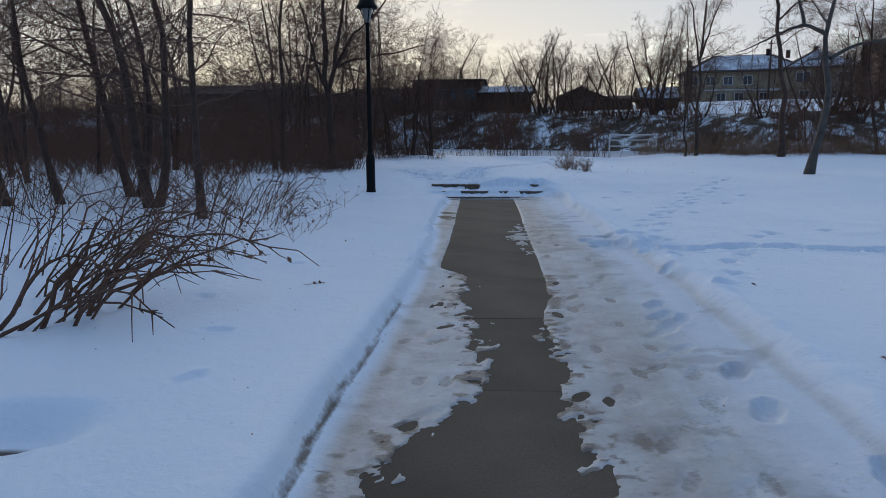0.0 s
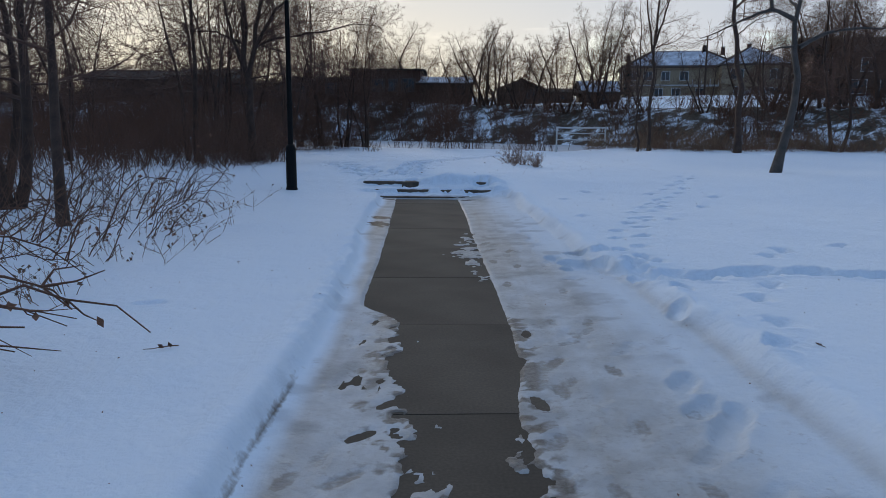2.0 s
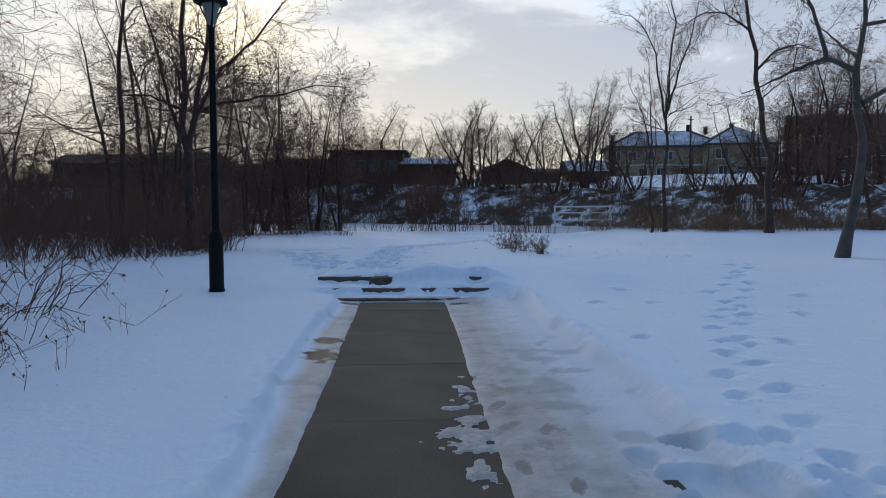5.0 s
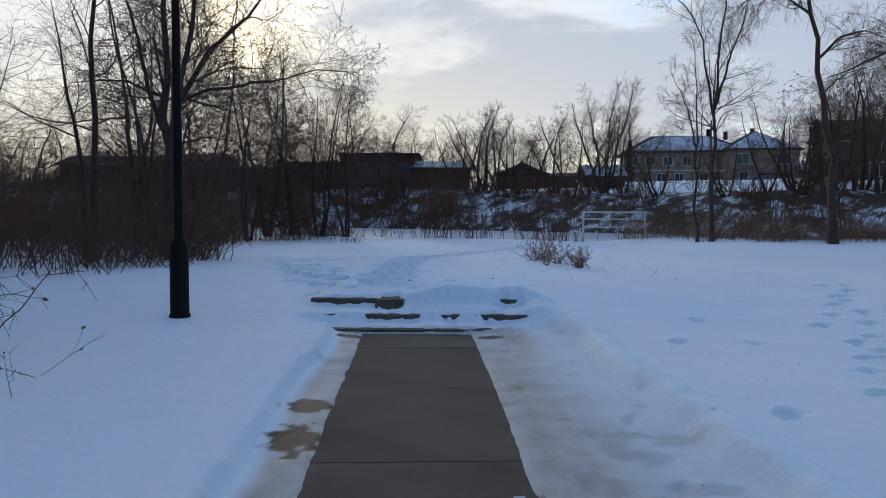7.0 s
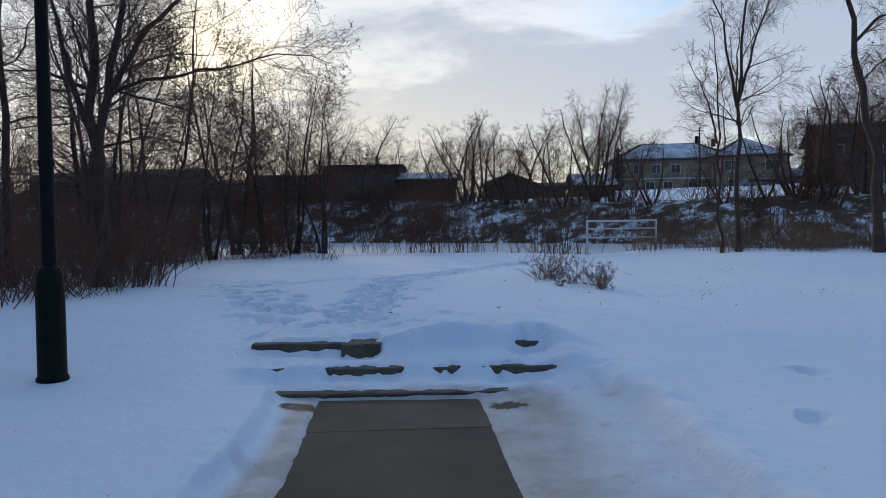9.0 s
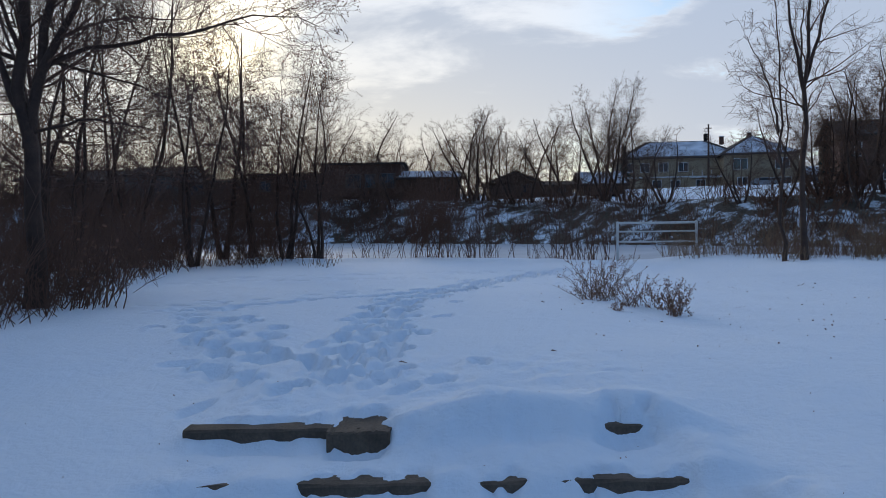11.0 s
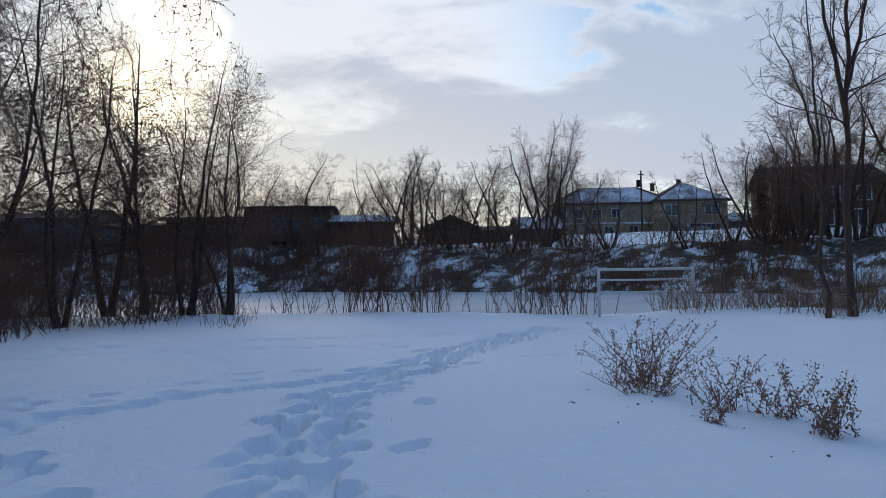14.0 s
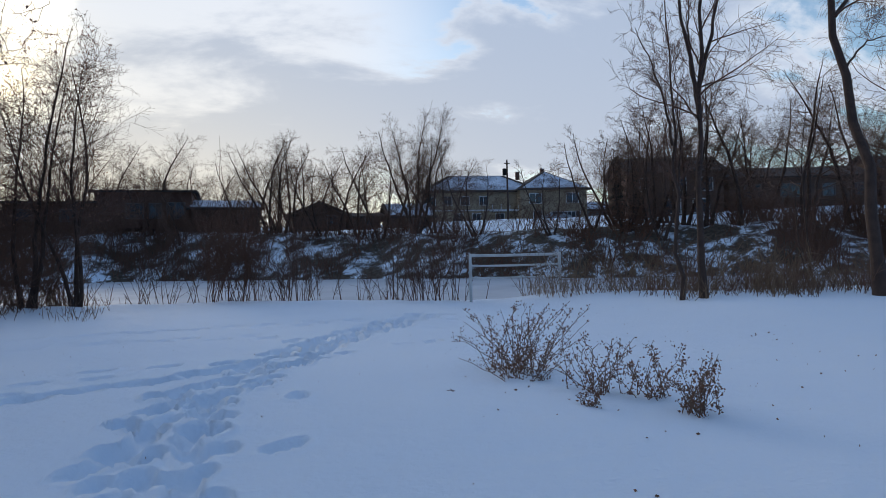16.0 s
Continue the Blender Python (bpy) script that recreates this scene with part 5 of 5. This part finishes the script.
def add_window(house, x, z, w, h, y=0.0, axis="x", panes=2, label="", mat=TRIM):
    """A framed window on the front (axis x) or on a side wall (axis y)."""
    def place(bm):
        if axis == "y":
            bmesh.ops.transform(bm, matrix=Matrix.Rotation(-math.pi / 2, 4, "Z"), verts=bm.verts)
            bmesh.ops.translate(bm, vec=(x, y, z), verts=bm.verts)
        else:
            bmesh.ops.translate(bm, vec=(x, y, z), verts=bm.verts)
        return bm
    t = 0.09
    fr = box(-w / 2 - t, w / 2 + t, -0.07, 0.02, h / 2, h / 2 + t)
    for a in ((-w / 2 - t, w / 2 + t, -0.09, 0.02, -h / 2 - t, -h / 2), (-w / 2 - t, -w / 2, -0.07, 0.02, -h / 2, h / 2), (w / 2, w / 2 + t, -0.07, 0.02, -h / 2, h / 2)):
        box(*a, bm=fr)
    for k in range(1, panes):
        c = -w / 2 + w * k / panes
        box(c - 0.035, c + 0.035, -0.06, 0.01, -h / 2, h / 2, bm=fr)
    win = part("window", place(fr), mat, house, label)
    for k in range(panes):
        a, b = -w / 2 + w * k / panes, -w / 2 + w * (k + 1) / panes
        part("pane", place(box(a + 0.02, b - 0.02, -0.03, -0.015, -h / 2 + 0.01, h / 2 - 0.01)), GLASS, win)
    return win


def hip_roof(house, x0, x1, y0, y1, ze, zr, over, mats, snow=True):
    """Four roof slopes with eaves, and a snow sheet on each slope."""
    x0, x1, y0, y1 = x0 - over, x1 + over, y0 - over, y1 + over
    w, d = x1 - x0, y1 - y0
    ins = min(w, d) / 2
    if w >= d:
        r0, r1 = (x0 + ins, (y0 + y1) / 2, zr), (x1 - ins, (y0 + y1) / 2, zr)
    else:
        r0, r1 = ((x0 + x1) / 2, y0 + ins, zr), ((x0 + x1) / 2, y1 - ins, zr)
    a, b, c, e = (x0, y0, ze), (x1, y0, ze), (x1, y1, ze), (x0, y1, ze)
    if w >= d:
        faces = ((a, b, r1, r0), (b, c, r1), (c, e, r0, r1), (e, a, r0))
    else:
        faces = ((a, b, r0), (b, c, r1, r0), (c, e, r1), (e, a, r0, r1))
    roof = part("roof", quad_prism(faces[0], 0.16), mats, house)
    for f in faces[1:]:
        part("roof_slope", quad_prism(f, 0.16), mats, roof)
    if snow:
        for f in faces[:2]:
            m = [sum(p[i] for p in f) / len(f) for i in range(3)]
            s = [tuple(m[i] + (p[i] - m[i]) * 0.86 for i in range(3)) for p in f]
            s = [(p[0], p[1] - 0.02, p[2] + 0.09) for p in s]
            part("snow_cover", quad_prism(s, 0.06), ROOFSNOW, roof, "thin snow on the slope")
    return roof


def gable_roof(house, x0, x1, y0, y1, ze, zr, over, mat, ridge="x", snow=False):
    if ridge == "x":
        ym = (y0 + y1) / 2
        fs = [((x0 - over, y0 - over, ze), (x1 + over, y0 - over, ze), (x1 + over, ym, zr), (x0 - over, ym, zr)),
              ((x0 - over, ym, zr), (x1 + over, ym, zr), (x1 + over, y1 + over, ze), (x0 - over, y1 + over, ze))]
        gables = [((x0, y0, ze), (x0, ym, zr), (x0, y1, ze)), ((x1, y0, ze), (x1, ym, zr), (x1, y1, ze))]
    else:
        xm = (x0 + x1) / 2
        fs = [((x0 - over, y0 - over, ze), (xm, y0 - over, zr), (xm, y1 + over, zr), (x0 - over, y1 + over, ze)),
              ((xm, y0 - over, zr), (x1 + over, y0 - over, ze), (x1 + over, y1 + over, ze), (xm, y1 + over, zr))]
        gables = [((x0, y0, ze), (x1, y0, ze), (xm, y0, zr))]
    roof = part("roof", quad_prism(fs[0], 0.18), mat, house)
    part("roof_slope", quad_prism(fs[1], 0.18), mat, roof)
    if snow:
        f = fs[0]
        m = [sum(p[i] for p in f) / len(f) for i in range(3)]
        s = [tuple(m[i] + (p[i] - m[i]) * 0.9 for i in range(3)) for p in f]
        part("snow_cover", quad_prism([(p[0], p[1], p[2] + 0.08) for p in s], 0.06), ROOFSNOW, roof, "thin snow on the slope")
    for g in gables:
        bm = bmesh.new()
        v = [bm.verts.new((p[0], p[1], p[2] - 0.2)) for p in g]
        bm.faces.new(v)
        ex = bmesh.ops.extrude_face_region(bm, geom=bm.faces[:])
        dv = (0.15, 0, 0) if ridge == "x" else (0, 0.15, 0)
        bmesh.ops.translate(bm, vec=dv, verts=[q for q in ex["geom"] if isinstance(q, bmesh.types.BMVert)])
        bmesh.ops.recalc_face_normals(bm, faces=bm.faces)
        part("gable", bm, house["wall_mat"] and bpy.data.materials[house["wall_mat"]], house)
    return roof


def house_base(label, x, y, rz=0.0, wall=DARKWALL, z=None):
    h = empty("house", x, y, ground_z(x, y) - 0.5 if z is None else z, rz)
    tagged(h, label, "house")
    h["wall_mat"] = wall.name
    return h


def chimney(house, x, y, z0, z1, w=0.7, mat=BRICK):
    c = part("chimney", box(x - w / 2, x + w / 2, y - w / 2, y + w / 2, z0, z1, 0.02), mat, house)
    part("chimney_cap", box(x - w / 2 - 0.08, x + w / 2 + 0.08, y - w / 2 - 0.08, y + w / 2 + 0.08, z1 + 0.002, z1 + 0.12), TRIM, c)


def beige_house():
    h = house_base("beige two-storey house with snowy hipped roofs and white windows", 41.0, 124.0, -8, STUCCO)
    part("wall", box(-13.0, 4.0, 2.5, 12, 0, 5.9), STUCCO, h)
    part("wall", box(2.2, 13.0, 0, 12.5, 0, 6.0), STUCCO, h)
    part("string_course", box(-13.02, 2.2, 2.44, 2.5, 2.9, 3.1), TRIM, h)
    hip_roof(h, -13.0, 6.0, 2.5, 12, 5.95, 9.0, 0.6, SHINGLE)
    hip_roof(h, 2.2, 13.0, 0, 12.5, 6.05, 9.5, 0.6, SHINGLE)
    for x in (-11.6, -9.0, -6.2, -3.2):
        add_window(h, x, 4.5, 1.3, 1.3, 2.47)
    for x in (-7.2, -4.4, -0.6):
        add_window(h, x, 1.7, 1.3, 1.5, 2.47)
    for x in (4.6, 10.6):
        add_window(h, x, 4.6, 1.9, 1.5, -0.03)
    add_window(h, 4.9, 1.4, 1.3, 2.3, -0.03, panes=2, label="white glazed door with two panes")
    add_window(h, 10.4, 1.6, 2.8, 1.7, -0.03, panes=4)
    for y in (4.5, 8.5):
        add_window(h, -13.03, 4.5, 1.1, 1.2, y, "y")
    bal = part("balcony", box(-2.2, 2.18, 0.9, 2.42, 2.75, 2.95, 0.02), TRIM, h)
    for x in (-2.1, -0.7, 0.7, 2.05):
        part("baluster", box(x - 0.04, x + 0.04, 0.95, 1.03, 2.952, 3.85), TRIM, bal)
    chimney(h, 3.6, 7.2, 8.3, 9.5, 0.6)
    chimney(h, 7.6, 6.4, 9.2, 9.9, 0.6)


beige_house()


def brown_gable_house():
    h = house_base("tall dark brown gabled house with brick corner", 44.5, 84.5, -16, PINK)
    part("wall", box(-5, 5, 0, 9, 0, 5.2), DARKWALL, h)
    part("brick_wall", box(-5.03, -2.6, -0.06, 4, 0, 4.6), PINK, h, "reddish brick corner")
    gable_roof(h, -5, 5, 0, 9, 5.2, 7.2, 0.5, SHINGLE, "x")
    for x in (-3.8, 0.4, 3.2):
        add_window(h, x, 3.8, 1.2, 1.3, -0.09 if x < -2.6 else -0.03)
    for x in (-0.4, 2.6):
        add_window(h, x, 1.5, 1.6, 1.4, -0.03)
    

def dark_bungalow(label, x, y, rz, w, d, ze, zr, wall, wins, snow=False, ridge="x", z=None):
    h = house_base(label, x, y, rz, wall, z)
    part("wall", box(-w / 2, w / 2, 0, d, 0, ze), wall, h)
    gable_roof(h, -w / 2, w / 2, 0, d, ze, zr, 0.5, SHINGLE, ridge, snow)
    for px, pz, pw, ph in wins:
        add_window(h, px, pz, pw, ph, -0.03, mat=GREYWALL)
    return h


brown_gable_house()
dark_bungalow("low dark bungalow behind bare trees", 58, 82, -18, 15, 8, 3.8, 5.2, DARKWALL, ((-5, 2.3, 1.6, 1.2), (-1, 2.3, 2.0, 1.3), (3, 2.3, 1.2, 1.2), (6, 2.3, 1.2, 1.2)))
dark_bungalow("dark house among far trees", 72, 78, -20, 11, 9, 4.6, 6.4, DARKWALL, ((-3, 3, 1.4, 1.3), (2, 3, 1.4, 1.3)))
dark_bungalow("dark red brick house with a long flat ridge", -8.0, 91, 0, 8.4, 9, 3.5, 3.75, BRICK, ((-0.8, 1.6, 1.4, 1.3), (1.0, 1.6, 1.0, 1.3), (2.8, 1.6, 1.5, 1.4)), z=4.6)
dark_bungalow("dark house with a snow-edged low roof", -0.7, 90.5, 4, 6.2, 8, 2.0, 3.0, DARKWALL, ((1.6, 1.2, 1.0, 1.0),), True, z=4.4)
dark_bungalow("dark brick house beside a taller one", -16, 91, 0, 7.3, 9, 2.7, 2.9, BRICK, ((-2, 1.4, 1.2, 1.0), (1.6, 1.4, 1.2, 1.0)), z=4.4)
dark_bungalow("dark low house behind the brush", -23.5, 92, 2, 8.0, 9, 2.0, 2.6, DARKWALL, ((-2, 1.2, 1.2, 0.9), (2, 1.2, 1.2, 0.9)), z=4.4)
dark_bungalow("dark gabled house behind the brush", -30.5, 93, 0, 6.4, 9, 2.9, 4.1, GREYWALL, ((0.5, 1.6, 1.2, 1.0),), z=4.4)
dark_bungalow("dark house far along the bank", -41, 95, 4, 10, 9, 2.6, 4.0, DARKWALL, ((-2, 1.6, 1.2, 1.0),), z=4.4)
dark_bungalow("small dark gabled cottage above the bank", 8.2, 91, 0, 5.2, 6, 1.5, 2.8, DARKWALL, ((1.2, 0.9, 0.9, 0.8),), False, "y", z=4.3)
dark_bungalow("low dark hut beside the cottage", 12.8, 92, 0, 3.4, 4, 1.2, 1.7, DARKWALL, ((0.5, 0.7, 0.7, 0.5),), z=4.4)
dark_bungalow("shed with a snow-covered low roof", 17.6, 91, 0, 4.2, 5, 1.0, 2.5, DARKWALL, ((0.5, 0.5, 0.7, 0.5),), True, z=4.5)
dark_bungalow("small far house with a snowy roof", 60, 128, 0, 7, 6, 2.2, 3.8, GREYWALL, ((0, 1.2, 1.2, 1.0),), True)


def utility_pole(x, y, h):
    p = empty("utility_pole", x, y, ground_z(x, y) - 0.1)
    tagged(p, "brown wooden utility pole with a transformer", "utility pole")
    part("pole", lathe([(0.0, 0), (0.17, 0), (0.12, h), (0, h + 0.02)], 8), BARK, p)
    part("crossarm", box(-0.45, 0.45, -0.06, 0.06, h - 0.6, h - 0.48), BARK, p)
    part("transformer", lathe([(0.0, h - 2.3), (0.26, h - 2.3), (0.28, h - 2.2), (0.28, h - 1.4), (0.2, h - 1.3), (0, h - 1.3)], 10, -0.42), METAL, p)


utility_pole(38.2, 116.5, 9.3)


def spruce(x, y, h, seed):
    r = np.random.default_rng(seed)
    s = empty("spruce_tree", x, y, ground_z(x, y) - 0.1)
    tagged(s, "dark green spruce beside a house", "spruce")
    part("trunk", lathe([(0.16, 0), (0.1, h * 0.6), (0.02, h)], 7), BARK, s)
    t = Tubes()
    for k in range(900):
        f = r.random() ** 0.75
        z = 0.5 + (h - 0.5) * f
        rad = (1 - f) * h * 0.22 * r.random() ** 0.6 * (0.6 + 0.4 * math.sin(f * 40))
        a = r.uniform(0, 6.28)
        p = np.array((math.cos(a) * rad, math.sin(a) * rad, z - rad * 0.25))
        d = np.array((math.cos(a), math.sin(a), -0.35)) * 0.42 + r.normal(size=3) * 0.12
        w = np.cross(d, (0, 0, 1)) * 0.45
        t.v.append(np.array((p - w, p + d, p + w, p - d * 0.4 + np.array((0, 0, 0.16)))))
        t.f.append(np.arange(4)[None, :] + t.n)
        t.n += 4
    part("crown", t.mesh("crown"), NEEDLE, s)


spruce(36.8, 83.0, 6.4, 1)
spruce(39.0, 83.4, 5.6, 2)
spruce(27.5, 121, 6.8, 3)


def parked_car(x, y, rz):
    z = ground_z(x, y)
    c = empty("parked_car", x, y, z, rz)
    tagged(c, "grey car parked in front of the beige house", "car")
    v = [(-2.1, 0.35), (-2.15, 0.75), (-1.95, 0.95), (-1.4, 1.0), (-0.8, 1.42), (0.6, 1.45), (1.2, 1.02), (2.0, 0.88), (2.15, 0.6), (2.1, 0.35)]
    bm = bmesh.new()
    a = [bm.verts.new((p, -0.85, q)) for p, q in v]
    f = bm.faces.new(a)
    ex = bmesh.ops.extrude_face_region(bm, geom=[f])
    bmesh.ops.translate(bm, vec=(0, 1.7, 0), verts=[q for q in ex["geom"] if isinstance(q, bmesh.types.BMVert)])
    bmesh.ops.recalc_face_normals(bm, faces=bm.faces)
    bmesh.ops.bevel(bm, geom=bm.edges[:], offset=0.06, segments=2, affect="EDGES")
    part("body", bm, CARPAINT, c)
    part("side_window", box(-0.85, 0.75, -0.875, -0.86, 1.02, 1.36), GLASS, c)
    for wx in (-1.35, 1.35):
        for wy in (-0.78, 0.78):
            w = part("wheel", lathe([(0.0, -0.1), (0.3, -0.1), (0.32, -0.06), (0.32, 0.06), (0.3, 0.1), (0, 0.1)], 14), RUBBER, c)
            w.matrix_basis = pose(wx, wy, 0.32, 90, 0, 0)


parked_car(47.0, 119.0, -6)
